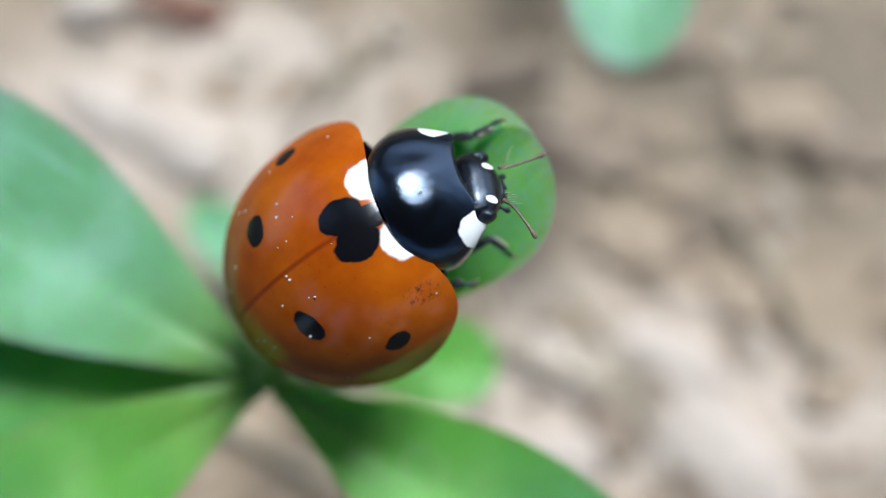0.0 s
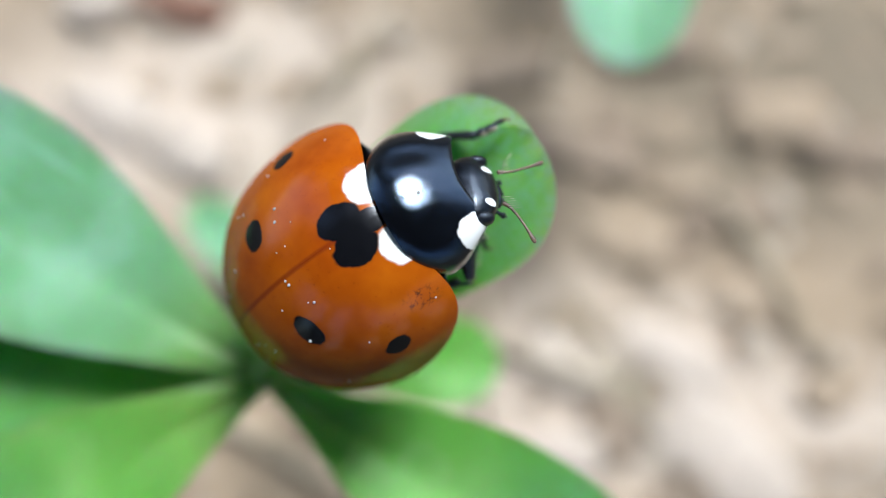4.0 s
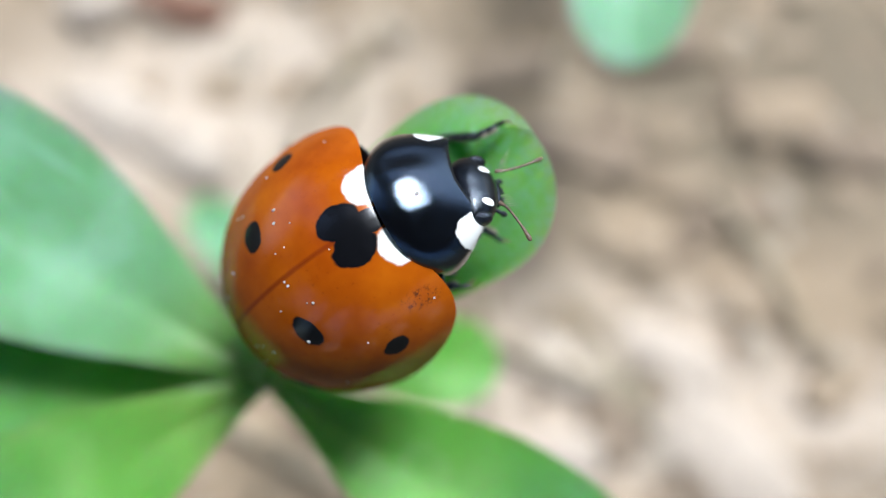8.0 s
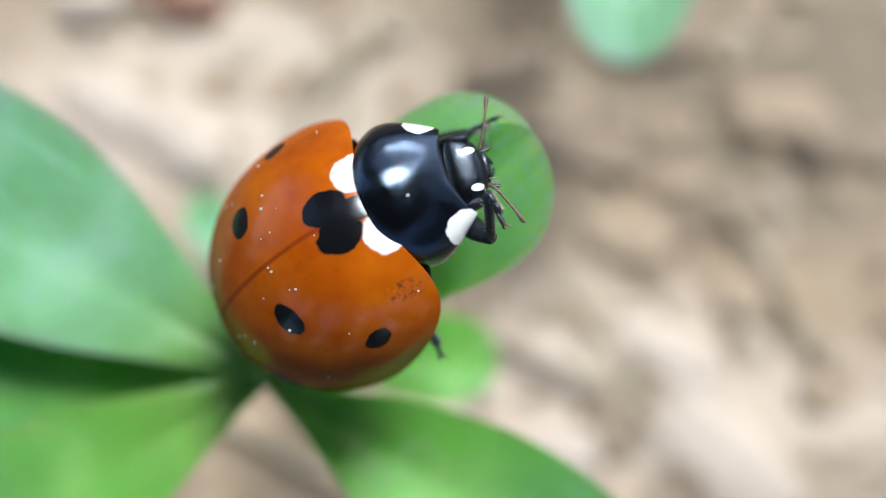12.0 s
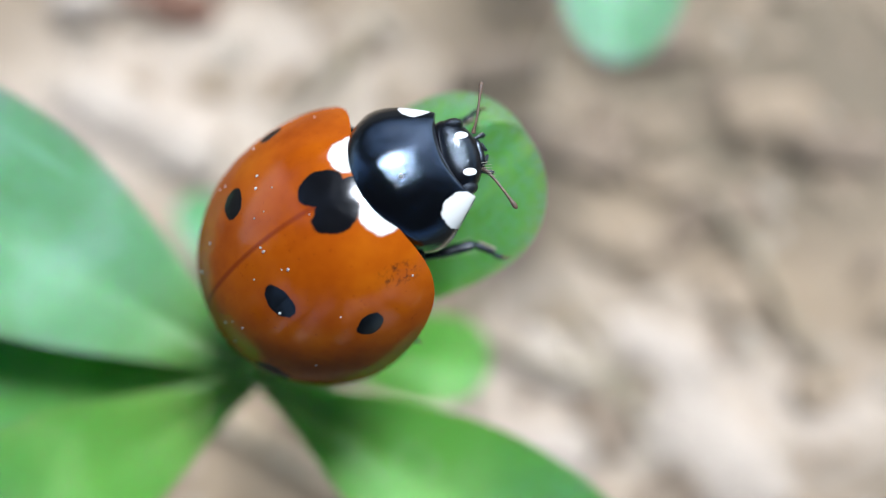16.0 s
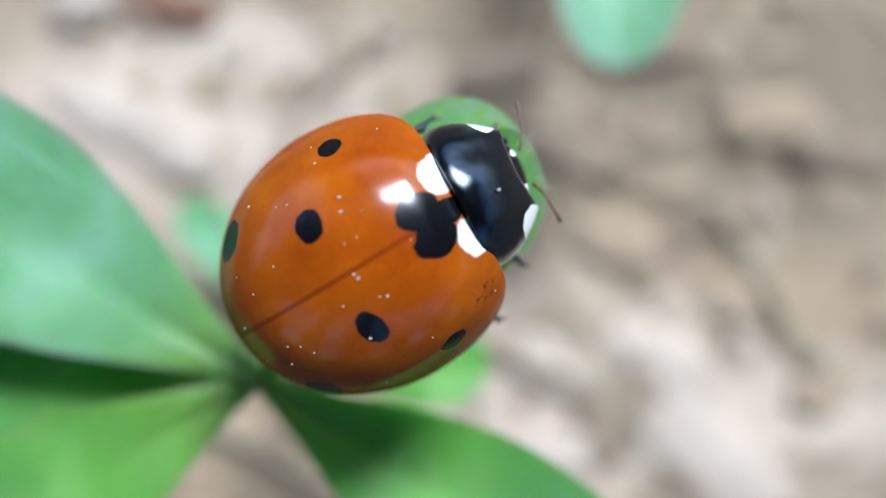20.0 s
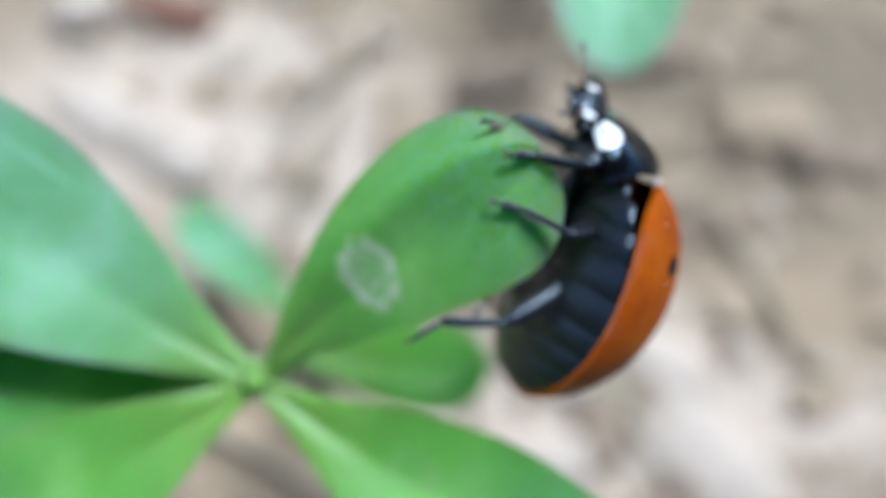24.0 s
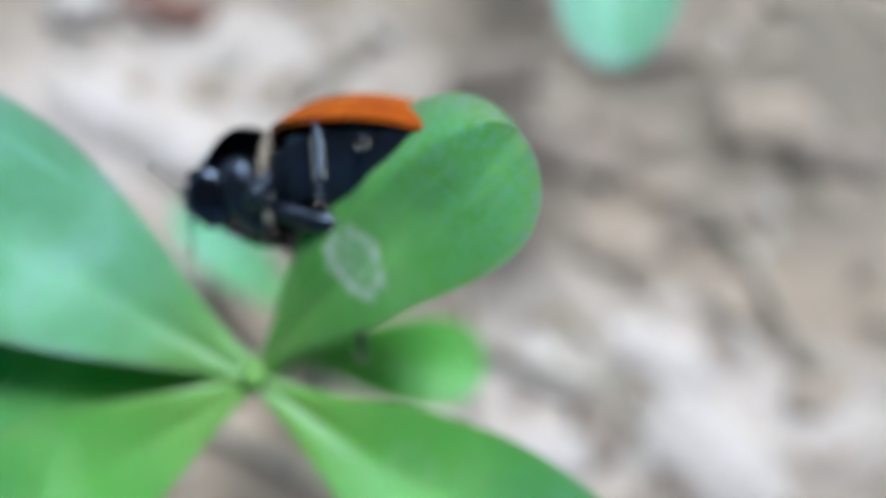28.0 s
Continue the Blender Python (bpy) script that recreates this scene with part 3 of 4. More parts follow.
bug = new("ladybird")
tagged(bug, "orange-red ladybird with black spots on a green leaf", "ladybird")
cases = {}
for side in (1, -1):
    cases[side] = part("wing_case", wing_case(side), ELYTRON, bug, "glossy orange-red wing case with black spots")
shield_ob = part("pronotum", shield(), PRONOTUM, bug, "glossy black shield with white corner patches")
shield_ob.data.materials.append(BELLY)
for face in shield_ob.data.polygons:
    face.material_index = 1 if face.normal.z < -.2 else 0
part("scutellum", ball((3.0, 0, 1.16), (.11, .15, .09), 10, 14), BELLY, bug, "tiny black triangular plate")
edges = [-3.3, -2.75, -2.15, -1.5, -.8, .1]
for x0, x1 in zip(edges, edges[1:]):
    part("abdomen_plate", sternite(x0, x1 + .03), BELLY, bug, "dull black segment of the belly")
for x0, x1, k in ((.07, 1.02, .95), (.98, 1.74, .93), (1.70, 2.36, .9), (2.30, 2.78, .76)):
    part("thorax_plate", sternite(x0, x1, k), BELLY, bug, "black pitted plate of the breast")
part("breast_keel", tube([(.1, 0, -.62), (.8, 0, -.80), (1.5, 0, -.80), (2.2, 0, -.66), (2.8, 0, -.5)], [.16, .24, .26, .24, .14], 12, 1.3), BELLY, bug)
part("neck", ball((3.34, -.04, -.05), (.58, .98, .48), 12, 20, .9), BELLY, shield_ob)
part("membrane", ball((2.96, -.02, .34), (.20, 1.46, .78), 12, 22, .9), MEMBRANE, bug, "pale skin between shield and wing cases")
head_ob = part("head", smaller(head_shape()), HEAD, bug, "black pitted head with two white marks")
feelers = {}
for s in (1, -1):
    part("eye", smaller(ball((4.08, s * .74, .10), (.28, .16, .24), 14, 18)), EYE, head_ob, "black faceted eye")
    path = [(4.55, s * .42, .10), (4.66, s * .58, .12), (4.75, s * .78, .11), (4.82, s * .98, .08), (4.88, s * 1.16, .05), (4.92, s * 1.30, .02), (4.95, s * 1.40, .0), (4.97, s * 1.48, -.02)]
    feelers[s] = part("antenna", smaller(tube(path, [.055, .035, .030, .030, .032, .045, .060, .045], 8)), FEELER, head_ob, "thin brown clubbed feeler")
    part("palp", smaller(tube([(4.30, s * .30, -.20), (4.40, s * .38, -.28), (4.48, s * .42, -.36), (4.54, s * .44, -.42), (4.60, s * .44, -.48)], [.045, .045, .05, .08, .03], 8)), LEG, head_ob, "short black mouth feeler")
    part("mandible", smaller(tube([(4.38, s * .20, -.20), (4.52, s * .18, -.28), (4.60, s * .05, -.34)], [.10, .08, .03], 8)), LEG, head_ob)
    part("bristle", smaller(join(*[tube([(4.60 + .02 * k, s * (.30 + .06 * k), .18), (4.82 + .03 * k, s * (.34 + .08 * k), .22 + .03 * k)], [.008, .003], 4) for k in range(6)])), HAIR, head_ob, "fine pale bristles")
part("labrum", smaller(ball((4.42, 0, -.18), (.16, .38, .12), 10, 18, .8)), HEAD, head_ob)

# six jointed legs: thigh, shin, foot
HIPS = {"front": (3.0, .62, -.85), "middle": (1.45, 1.0, -.30), "rear": (-.05, 1.05, -.30)}
THIGH, SHIN, FOOT = 1.45, 1.25, .75
SIZE = {"front": 1.0, "middle": 1.1, "rear": 1.28}


def thigh_shape():
    return tube([(-.1, 0, 0), (.12, 0, .02), (.5, 0, .04), (.95, 0, .03), (1.3, 0, 0), (1.47, 0, 0)], [.15, .22, .27, .25, .18, .13], 14, .72)


def shin_shape():
    return tube([(0, 0, 0), (.12, 0, .03), (.5, 0, .05), (.9, 0, .02), (1.16, 0, 0), (1.25, 0, 0)], [.09, .115, .13, .145, .14, .09], 12, .75)


def shin_hairs():
    return join(*[tube([(.22 + .05 * k, .07 * (-1) ** k, -.09), (.30 + .05 * k, .12 * (-1) ** k, -.17)], [.009, .003], 4) for k in range(20)],
                *[tube([(.30 + .05 * k, .07 * (-1) ** k, .12), (.39 + .05 * k, .10 * (-1) ** k, .19)], [.008, .003], 4) for k in range(18)])


def foot_shape():
    return join(ball((.16, 0, .01), (.19, .10, .085), 8, 12), ball((.36, 0, .01), (.16, .12, .08), 8, 12), tube([(.42, 0, .02), (.56, 0, .05), (.70, 0, .03)], [.055, .05, .065], 8))


def sole_shape():
    return join(ball((.18, 0, -.06), (.15, .09, .06), 6, 10), ball((.38, 0, -.06), (.14, .12, .06), 6, 10))


def claw_shape(s):
    return tube([(.68, s * .03, .03), (.78, s * .10, .03), (.85, s * .13, -.05)], [.035, .028, .006], 6)


def longer(shape, pair):
    return [(x * SIZE[pair], y, z) for x, y, z in shape[0]], shape[1]


legs = {}
for pair in HIPS:
    for side in (1, -1):
        x, y, z = HIPS[pair]
        part("hip", ball((x - .04, side * (y - .18), z + .06), (.30, .46, .27), 12, 16), LEG, bug, "round black hip joint")
        thigh = part("thigh", longer(thigh_shape(), pair), LEG, bug, "stout black upper leg")
        shin = part("shin", longer(shin_shape(), pair), LEG, bug, "black hairy lower leg")
        part("bristle", longer(shin_hairs(), pair), HAIR, shin, "fine pale bristles")
        foot = part("foot", longer(foot_shape(), pair), LEG, bug, "black jointed foot with two small claws")
        part("sole", longer(sole_shape(), pair), PAD, foot, "pale hairy sole pads")
        for s in (1, -1):
            part("claw", longer(claw_shape(s), pair), FEELER, foot, "tiny brown claw")
        legs[pair, side] = (thigh, shin, foot)

# dust on the wing cases and the shield
rng = random.Random(11)
GRAINS = {1: [(1.61, .88), (-.58, .88), (1.3, 1.36), (.99, 2.22), (.89, 2.58), (2.21, 2.18), (1.29, .52), (-1.69, 1.11), (-2.24, .1)],
          -1: [(1.17, -.79), (1.05, -.72), (2.51, -1.97), (-.36, -2.45), (.33, -1.36), (1.22, -2.05), (2.1, -.08), (.88, -.08), (-1.66, -1.05)]}
for side in (1, -1):
    spots = [(x / LONG, y / WIDE) for x, y in GRAINS[side]]
    for k in range(6):
        a, r = rng.uniform(.2, 2.95), rng.uniform(.15, .97)
        spots.append((r * math.cos(a) * .84, side * r * math.sin(a)))
    for u, v in spots:
        p = (LONG * u, WIDE * v, dome(u, v)[1])
        q = rng.uniform(.017, .034)
        part("dust_grain", ball(p, (q * rng.uniform(.8, 1.5), q, q), 5, 7), DUST, cases[side])
for p in ((3.32, -.10, 1.31),):
    part("dust_grain", ball(p, (.045, .04, .035), 6, 8), DUST, shield_ob)


def pointing(a, b, up):
    """The pose at a whose x axis points to b and whose z axis leans to up."""
    x = (b - a).normalized()
    y = up.cross(x).normalized()
    z = x.cross(y)
    m = Matrix((x, y, z)).transposed().to_4x4()
    m.translation = a * MM
    return m


def reach(pair, side, tip, bend, late, under):
    """Poses of thigh, shin and foot that put the foot's tip there; the foot bends back at the ankle by so many degrees."""
    up_leg, shank, end = THIGH * SIZE[pair], SHIN * SIZE[pair], FOOT * SIZE[pair]
    h = Vector((HIPS[pair][0], HIPS[pair][1] * side, HIPS[pair][2]))
    b = radians(bend)
    low = math.sqrt(shank ** 2 + end ** 2 + 2 * shank * end * math.cos(b))
    d = Vector(tip) - h
    k = max(min(d.length, up_leg + low - .03), abs(up_leg - low) + .05)
    d.normalize()
    f = h + d * k
    c = max(-1.0, min(1.0, (up_leg ** 2 + k ** 2 - low ** 2) / (2 * up_leg * k)))
    pole = Vector({"front": (-.5, .6, -.8) if side > 0 else (-.55, -.75, -.35), "middle": (0, side * .8, .25), "rear": (-.35, side * .8, .25)}[pair])
    # under the rim the knees stand out over the edge of the wing cases
    if pair != "front":
        pole = pole.lerp(Vector((.55, side * .7, .5) if pair == "rear" else (.2, side * .8, .6)), under)
    # on the leaf's rim the front knees are held away from the leaf
    if pair == "front":
        pole = pole.lerp(Vector((.2, side * .8, .45)), late)
    pole = (pole - d * pole.dot(d)).normalized()
    knee = h + d * (up_leg * c) + pole * (up_leg * math.sqrt(1 - c * c))
    e = (f - knee).normalized()
    q = (pole - e * pole.dot(e)).normalized()
    a = math.atan2(end * math.sin(b), shank + end * math.cos(b))
    ankle = knee + (e * math.cos(a) - q * math.sin(a)) * shank
    up = Vector((0, 0, 1)) + pole
    return pointing(h, knee, up), pointing(knee, ankle, up), pointing(ankle, f, up)


def stride(rows):
    """Footholds with steps between them, so that the joints stay closed on the way."""
    out = []
    for (t, *p), (u, *q) in zip(rows, rows[1:]):
        far = max(math.dist(p[:3], q[:3]), abs(p[3] - q[3]) / 25)
        n = max(1, min(int((u - t) / .1), math.ceil(far / .35)))
        for i in range(n):
            k = i / n
            k = k * k * (3 - 2 * k)
            out.append((t + (u - t) * i / n, *[x + (y - x) * k for x, y in zip(p, q)]))
    return out + [rows[-1]]


def about(p, rx, ry, rz):
    """A turn about a joint at p, millimetres and degrees."""
    return at(*p) @ pose(0, 0, 0, rx, ry, rz) @ at(-p[0], -p[1], -p[2])


def motions():
    # seconds, place in millimetres, turn in degrees
    path = [
        (0, -2.14, -0.21, 23.56, -10.61, -41.85, 38.05), (0.5, -2.15, -0.19, 23.71, -9.86, -42.77, 37.49), (1, -2.15, -0.19, 23.76, -9.6, -43.54, 37.36), (1.5, -2.15, -0.22, 23.77, -9.42, -44.15, 37.3),
        (2, -2.15, -0.25, 23.73, -9.44, -44.16, 37.28), (2.5, -2.15, -0.26, 23.68, -9.72, -43.64, 37.5), (3, -2.15, -0.26, 23.67, -9.88, -43.08, 37.85), (3.5, -2.15, -0.27, 23.65, -9.84, -42.75, 38.04),
        (5.5, -2.16, -0.29, 23.6, -10.12, -42.92, 38.37), (6, -2.18, -0.31, 23.58, -10.69, -43.03, 38.86), (6.5, -2.19, -0.33, 23.58, -10.85, -42.82, 38.93), (7, -2.2, -0.33, 23.56, -10.45, -42.43, 38.66),
        (7.5, -2.2, -0.33, 23.53, -10.05, -41.84, 38.35), (8, -2.21, -0.33, 23.53, -10.25, -41.88, 38.36), (8.5, -2.23, -0.32, 23.49, -10.84, -42.61, 38.98), (9, -2.26, -0.32, 23.47, -11.33, -43.16, 39.85),
        (9.5, -2.28, -0.33, 23.51, -11.51, -42.89, 40.1), (10, -2.27, -0.36, 23.54, -11.68, -42.29, 39.73), (10.5, -2.27, -0.37, 23.52, -11.84, -42.47, 39.54), (11, -2.3, -0.37, 23.51, -11.94, -42.25, 39.7),
        (11.5, -2.35, -0.37, 23.56, -13.07, -41.04, 39.74), (12, -2.4, -0.32, 23.7, -15.53, -40.5, 39.2), (12.5, -2.41, -0.19, 23.91, -13.76, -35.01, 34.14), (14.5, -2.42, -0.17, 23.98, -18, -36.56, 36.1),
        (15, -2.44, -0.17, 24.19, -18.91, -36.31, 37.51), (15.5, -2.42, -0.15, 24.1, -18.54, -36.59, 38.59), (16, -2.4, -0.12, 24, -18.58, -36.98, 39.35), (16.5, -2.4, -0.1, 24.05, -18.38, -36.15, 39.22),
        (17, -2.47, -0.08, 24.21, -16.9, -34.14, 37.95), (17.5, -2.51, -0.06, 24.3, -16.06, -33.22, 37.54), (18, -2.51, -0.05, 24.26, -16.02, -33.44, 38.07), (18.5, -2.5, 0.03, 24.49, -14.23, -33.24, 36.82),
        (19, -2.49, 0.0, 24.3, -13.5, -32, 35.2), (19.5, -2.15, 0.1, 24.46, -6.34, -27.91, 25.13), (20, -1.55, -0.19, 24.57, 3.84, -21.28, 30.37), (20.5, -1.15, -0.6, 24.8, 7, -20, 34.5),
        (21, -0.74, -0.98, 24.98, 10.9, -18.21, 37.75), (21.5, -0.91, -1.08, 24.67, 16.83, -14.6, 37.5), (23.5, 2.34, -1.44, 22.91, 83.3, -11.3, 46.4), (24, 3.28, -0.35, 21.58, 115.5, -13.9, 68.8),
        (24.2, 3.26, 0.37, 21.97, 124.9, -2.5, 90.8), (24.5, 2.68, 0.96, 21.62, 128.3, -2.1, 99.3), (24.8, 2.31, 1.64, 21.65, 127.6, 0.7, 121), (25, 2.12, 2.19, 21.37, 128.7, 15, 143.4),
        (25.5, -0.38, 2.1, 21.43, 132.1, 3.1, -156.6), (26, -1.56, 1.28, 21.29, 132, 10.2, -149.9), (26.5, -1.12, 1.1, 21.29, 131.7, 8.3, -153.1), (27, -0.81, 0.94, 21.28, 133, 6.2, -165.2),
        (27.5, -0.37, 1.3, 21.29, 133.9, 12, -170.4), (28, -1.44, 1.06, 21.3, 132.8, -1.7, 171.3)]
    walk(bug, [(t, at(*p)) for t, *p in path])
    def out(t):
        # how far the head comes out; the neck is stretched while climbing round the rim
        return float(np.interp(t, (12, 15, 19, 20, 21.5, 23.5, 24), (.42, .34, .34, .15, .10, .35, .62)))

    def aside(t):
        # the head is held to the right while the front leg wipes it
        return float(np.interp(t, (10, 12, 28), (-.18, -.05, 0)))

    # the shield and the head nod and turn on the neck
    nod = [(0, -5, 34, -8, -20, 0, -14), (1, -6, 35, -8, -20, 2, -18), (2, -8, 35, -7, -20, 0, -16), (3, -9, 36, -7, -20, 10, -18), (5.5, -8, 35, -7, -20, 0, -16),
           (7, -9, 36, -6, -20, 5, -18), (8, -8, 35, -6, -20, 0, -16), (9, -9, 36, -5, -20, 0, -14), (10, -6, 35, -5, -20, -2, -10), (11, -4, 34, -6, -18, -4, -10),
           (12, 8, 32, -7, -6, -12, -8), (12.5, 8, 30, -6, -6, -10, -12), (15, 7, 27, -5, -6, -12, -12), (17, 7, 26, -5, -6, -10, -9), (19, 7, 26, -5, -6, -10, -12),
           (20, 3, 36, -3, 0, -2, -6), (21, -1, 42, -1, 0, 0, -6), (21.5, -3, 42, 0, 0, 0, -6), (23.5, -20, 36, 0, -10, 6, 18), (24, -26, 36, -10, -20, 10, 38),
           (24.2, -20, 32, -18, -12, 8, 26), (24.5, -12, 28, -28, -6, 0, 16), (24.8, -4, 32, -34, 0, -4, 0), (25, 0, 36, -32, 0, 0, 0), (25.5, 6, 28, -26, 0, 4, 0),
           (26, 6, 36, -38, 0, 8, 0), (26.5, 6, 36, -38, 0, 8, 0), (27, 6, 32, -38, 0, 8, 0), (27.5, 20, 14, -28, 0, 8, 0), (28, 24, 8, -22, 0, 8, 0)]
    walk(shield_ob, [(t, about((2.9, 0, .4), rx, ry, rz) @ at(max(0.0, out(t) - .42) * .5, 0, 0)) for t, rx, ry, rz, *_ in nod])
    walk(head_ob, [(t, about((2.9, 0, .4), rx, ry, rz) @ at(out(t), aside(t), 0) @ about((3.7, 0, .4), hx, hy, hz)) for t, rx, ry, rz, hx, hy, hz in nod])
    # the left feeler is folded forward while it cleans itself
    walk(feelers[1], [(t, about((4.41, .39, .09), 0, 35 * f, -60 * f)) for t, f in ((0, 1), (11.3, 1), (12, 0), (19.5, 0), (28, .2))])
    walk(feelers[-1], [(t, about((4.41, -.39, .09), 0, 12 * f, 10 * f)) for t, f in ((0, 1), (1, -.5), (2, .6), (3, 1.2), (6, 0), (8, .8), (11, -.6), (12, .5), (15, 0), (17, .8), (19, 0), (20, -.5), (28, 0))])
    # the wing cases part a little once
    for side in (1, -1):
        walk(cases[side], [(t, about((2.8, side * .2, 1.3), 0, 0, -side * a)) for t, a in ((0, 0), (18.5, 0), (18.8, .8), (19.0, 1.9), (19.2, 1.2), (19.5, 0), (28, 0))])
    # footholds in the ladybird's own space
    steps = {
        ("front", 1): [(0, 4.17, 0.7, -2.2, 45), (11, 4.41, 0.62, -2.2, 41.07), (12, 4.41, 0.72, -2.2, 40.71), (14.5, 4.17, 0.97, -2, 39.82), (19, 4.25, 0.67, -2, 38.21), (20, 3.91, 0.93, -1, 37.86), (21, 3.67, 1.32, -1, 37.5), 
            (21.5, 3.87, 1.19, -1, 37.32), (23.5, 2.94, 1.16, -3.08, 36.61), (24, 2.42, 0.73, -3.05, 36.43), (24.5, 2.33, 1.01, -2.48, 36.25), (25, 1.71, 1.75, -2.14, 36.07), (25.6, 3.9, 1.1, -0.8, 35.86), (27, 3.9, 1.1, -0.8, 35.36), 
            (28, 2.55, -0.53, -0.9, 35)],
        ("front", -1): [(0, 2.67, -1.94, -1.9, 70), (0.6, 2.88, -1.89, -1.9, 60), (0.9, 3.94, -1.55, -1.9, 35), (1.2, 3.97, -1.28, -1.8, 40), (1.5, 2.14, -1.59, -1.9, 90), (2.1, 1.81, -1.59, -1.9, 90), (2.4, 2.42, -1.37, -1.8, 90), 
            (3, 1.8, -1.45, -1.9, 90), (3.5, 2.13, -1.41, -1.9, 90), (5.5, 2.12, -1.51, -1.9, 90), (6.1, 2.33, -1.41, -1.9, 90), (7, 2.24, -1.35, -1.9, 90), (8, 2.77, -1.49, -1.9, 90), (8.5, 2.12, -1.59, -1.9, 90), 
            (9, 5.08, -1.4, -1.7, 30), (9.5, 5.46, -1.42, -1.7, 30), (10, 3.16, -1.59, -1.9, 70), (10.5, 3.05, -2, -1.9, 110), (11, 3.31, -2.26, -1.7, 125), (11.4, 3.3, -2.2, -1.5, 128), (11.6, 4.5, -2.0, -.5, 140), (11.8, 4.88, -1.6, -.59, 136), (12, 4.64, -1.79, -.17, 136), 
            (12.2, 4.63, -1.6, -.43, 142), (12.4, 4.3, -1.9, -.5, 132), (12.5, 4.0, -2.0, -.8, 120), (13, 3.17, -2.14, -1.9, 62.5), (14.5, 2.84, -1.95, -2, 39.82), (18.5, 2.72, -2.41, -2, 38.39), (19.5, 2.88, -1.91, -2, 38.04), (20, 2.64, -2.16, -1.7, 37.86), (21, 2.83, -2.19, -0.6, 37.5), (21.5, 3.02, -2.48, -0.6, 37.32), 
            (23.5, 3.06, 1.02, -2.46, 36.61), (24, 2.92, 0.28, -3.67, 36.43), (24.5, 2.31, -0.39, -3.21, 36.25), (25, 2.99, -1.04, -1.8, 36.07), (25.6, 3.9, -1.25, -0.8, 35.86), (27, 3.9, -1.25, -0.8, 35.36), (28, 3.35, -0.49, -0.9, 35)],
        ("middle", 1): [(0, -0.24, 2.04, -1.6, 35), (12, 0.15, 2.1, -1.6, 35), (14.5, 0.26, 1.93, -1.4, 35), (19, 1.03, 1.46, -1.4, 35), (20, 2.79, 1.83, -1.2, 35), (21, 2.6, 1.77, -1.2, 35), (21.5, 2.9, 1.54, -1.2, 35), 
            (23.5, -0.7, 0.33, -3.17, 35), (24, 1.25, 0.59, -2.88, 35), (24.5, 1.64, 1.94, -1.67, 35), (25, 0.92, 2.25, -1.9, 35), (25.5, 0.79, 2.6, -1.5, 35), (26.5, 1.13, 2.6, -1.5, 35), (27.3, 1.13, 2.5, -1.6, 35), (28, 1.17, 1.95, -2.1, 35)],
        ("middle", -1): [(0, 2.04, -2.05, -1, 35), (3, 1.99, -1.95, -1, 36.43), (8, 2, -1.98, -1, 38.81), (8.7, 2.49, -2, -1, 39.14), (9, 3.28, -2.09, -1, 39.29), (9.5, 2.88, -1.92, -1, 39.52), (10, 2.03, -2, -1, 39.76), 
            (10.5, 3.26, -1.9, -1, 40), (11, 1.53, -2.46, -0.9, 50), (11.5, 1.37, -2.51, -0.9, 60), (12, 0.79, -3.19, -0.7, 55), (12.5, 1.48, -2.71, -0.9, 50), (14.5, 0.38, -2.82, -0.8, 40), (15, 1.03, -3.04, -0.9, 39.81), 
            (16, 0.28, -2.72, -0.9, 39.44), (16.5, 0.69, -2.84, -0.9, 39.26), (17, 1.05, -3.15, -0.9, 39.07), (19, 0.87, -3.12, -0.9, 38.33), (19.5, 1.3, -3.01, -0.9, 38.15), (20, 1.71, -2.84, -0.8, 37.96), (21, 1.17, -2.97, -1.2, 37.59), 
            (21.5, 1.34, -3.48, -1.2, 37.41), (23.5, 0.95, -3.5, -2.32, 36.67), (24.5, 1.7, -2, -1, 36.3), (25.6, 1.7, -1.7, -0.7, 35.89), (27.2, 1.7, -1.7, -0.7, 35.3), (28, 1.67, -0.02, -1, 35)],
        ("rear", 1): [(0, -1.35, 3.56, -1.4, 35), (12, -1.24, 3.91, -1.3, 35), (14.5, -1.58, 3.7, -1.4, 35), (19, -0.83, 3.56, -1.2, 35), (20, -0.42, 3.1, -1.1, 35), (20.5, -1.05, 2.89, -1, 35), (21, -2.07, 2.85, -0.9, 35), 
            (21.5, -1.83, 2.37, -0.9, 35), (23.5, -2.64, -0.3, -2.2, 35), (24, -2.62, 0.63, -3.59, 35), (24.2, -1.92, -0.53, -3.06, 35), (24.5, -1.22, 0.57, -1.58, 35), (25, -2.28, 1.3, -2.08, 35), (25.5, 0.0, 2.8, -1.45, 35), 
            (26.5, -1.04, 3.2, -0.92, 35), (27.2, -0.6, 3.2, -1.0, 35), (28, 0.35, 3.2, -1.1, 35)],
        ("rear", -1): [(0, -2.97, -2.31, -0.98, 35), (12, -2.45, -2.51, -1.2, 35), (15, -1.99, -2.53, -1.2, 35), (19, -1.68, -2.79, -1.2, 35), (20, -1.44, -2.69, -1.4, 35), (21.5, -1.51, -3.13, -1.4, 35), (23.5, -2.15, -3.53, -0.44, 35), 
            (24, -1.57, 0.74, -2.2, 35), (24.5, -1.71, -0.13, -1.8, 35), (25, -1.26, -3.61, -2.03, 35), (25.5, 0.24, -3.66, -2.23, 35), (26.5, -0.49, -3.13, -1.75, 35), (27, -0.91, -2.88, -1.35, 35), (28, -0.23, -3.29, -2.38, 35)]}
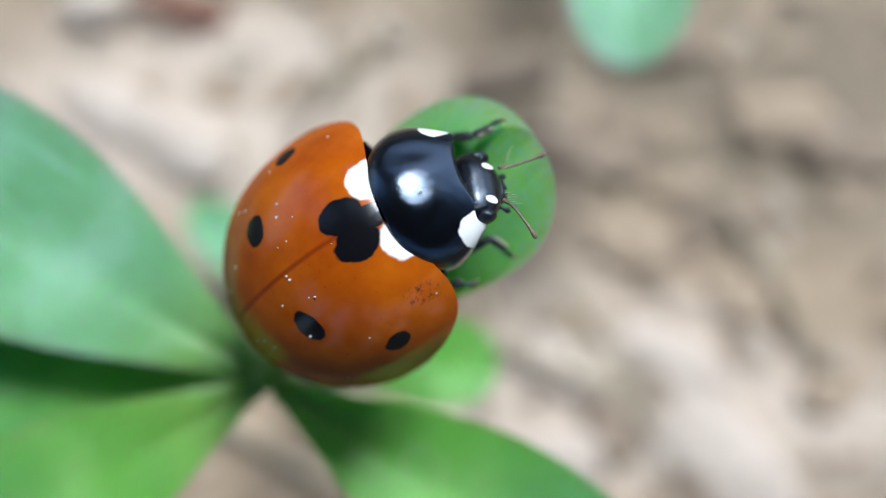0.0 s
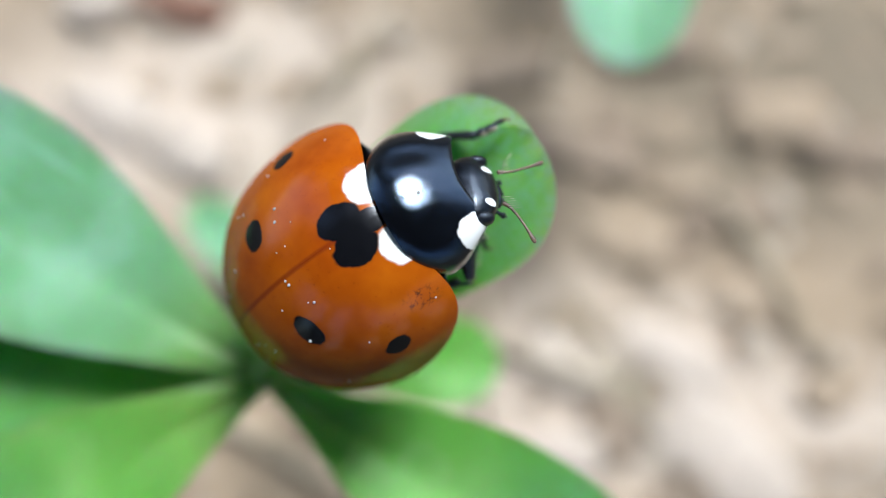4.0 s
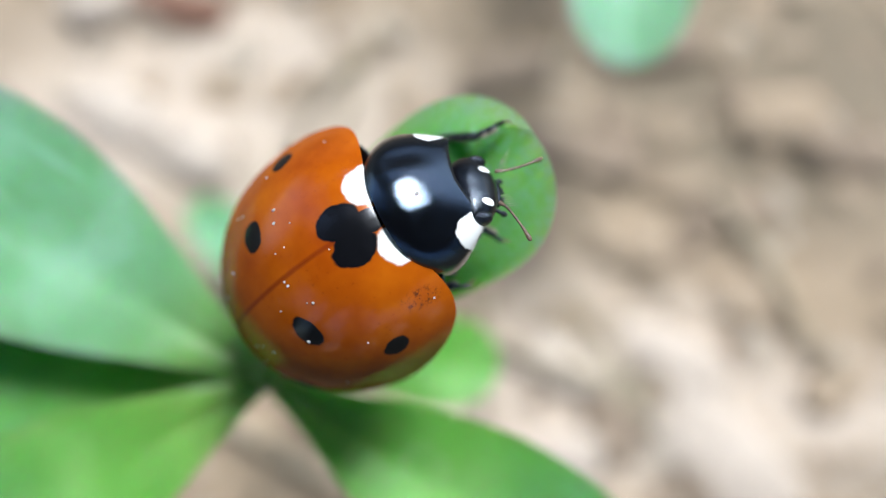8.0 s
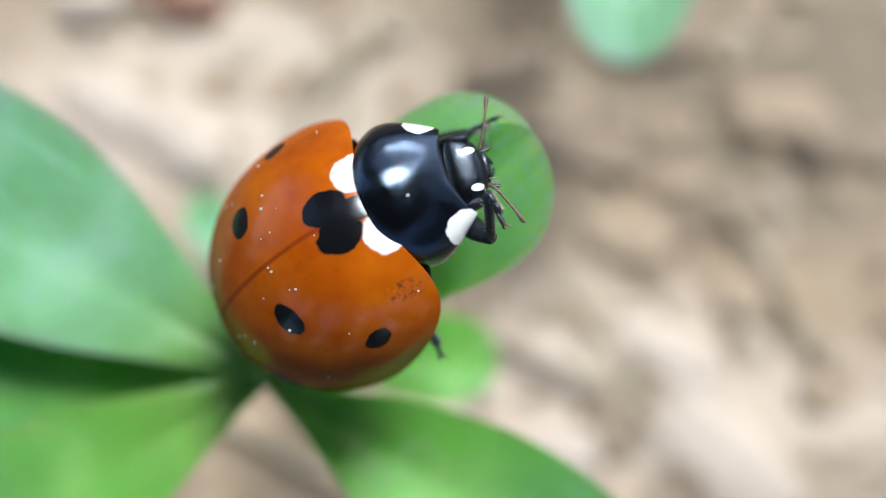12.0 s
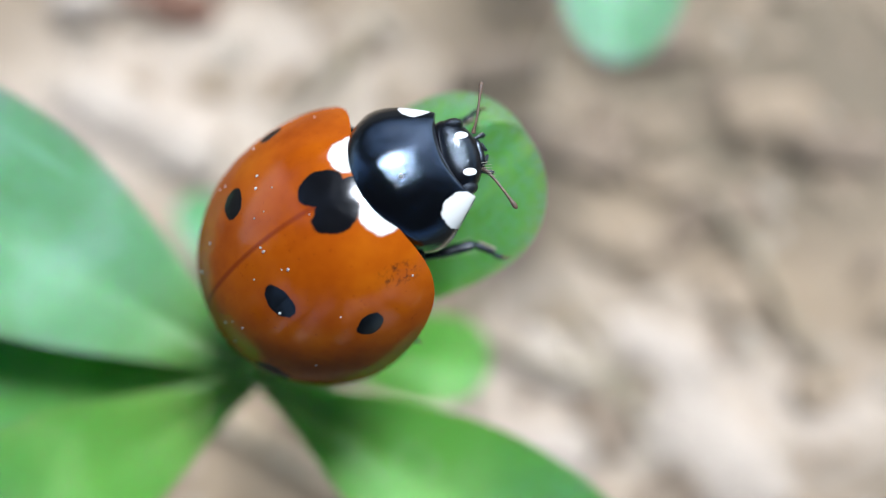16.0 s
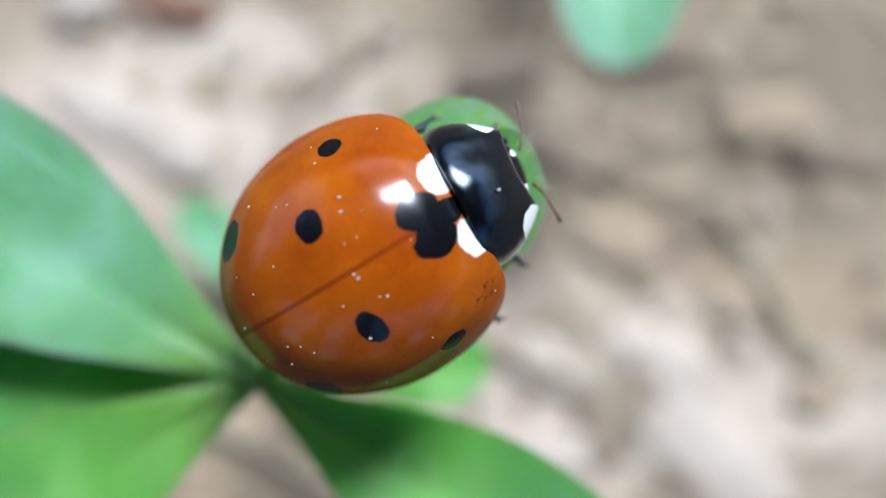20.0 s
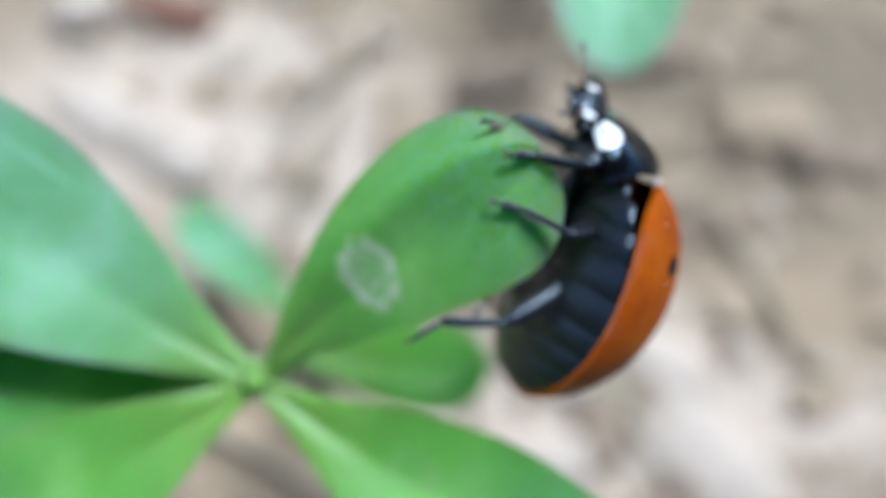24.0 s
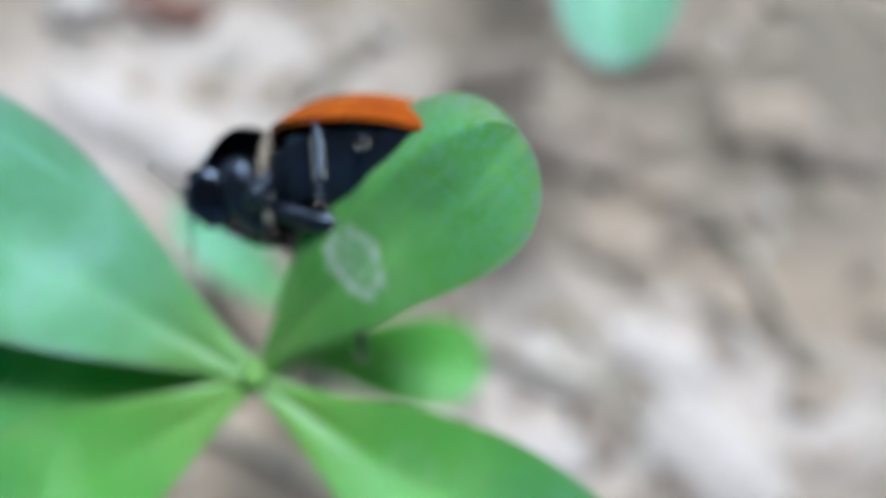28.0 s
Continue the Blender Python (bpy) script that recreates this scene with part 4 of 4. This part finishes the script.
    for (pair, side), rows in steps.items():
        poses = [(t, reach(pair, side, f[:3], f[3], max(0.0, min(1.0, (t - 21.5) / 2)), max(0.0, min(1.0, (t - 25) / .5)))) for t, *f in stride(rows)]
        for i, joint in enumerate(legs[pair, side]):
            walk(joint, [(t, p[i]) for t, p in poses])
    # the ridden leaf sways under the load
    base = at(.35, .25, NODE, 0, -33, 43)
    walk(leaf_ridden, [(t, base @ pose(0, 0, 0, roll, sag, turn)) for t, sag, turn, roll in ((0, .4, -1.2, 0), (12, .4, -1.2, 0), (20, .4, -1.2, 0), (21.5, 1, -2, 0), (23.5, 3.5, -4.4, 5), (24.2, 3.5, -4.6, 5), (25, 3, -3, 2), (25.5, 2, -1, 0), 
         (26.5, 1.5, -1, 0), (28, 1, -0.5, 0))])


motions()
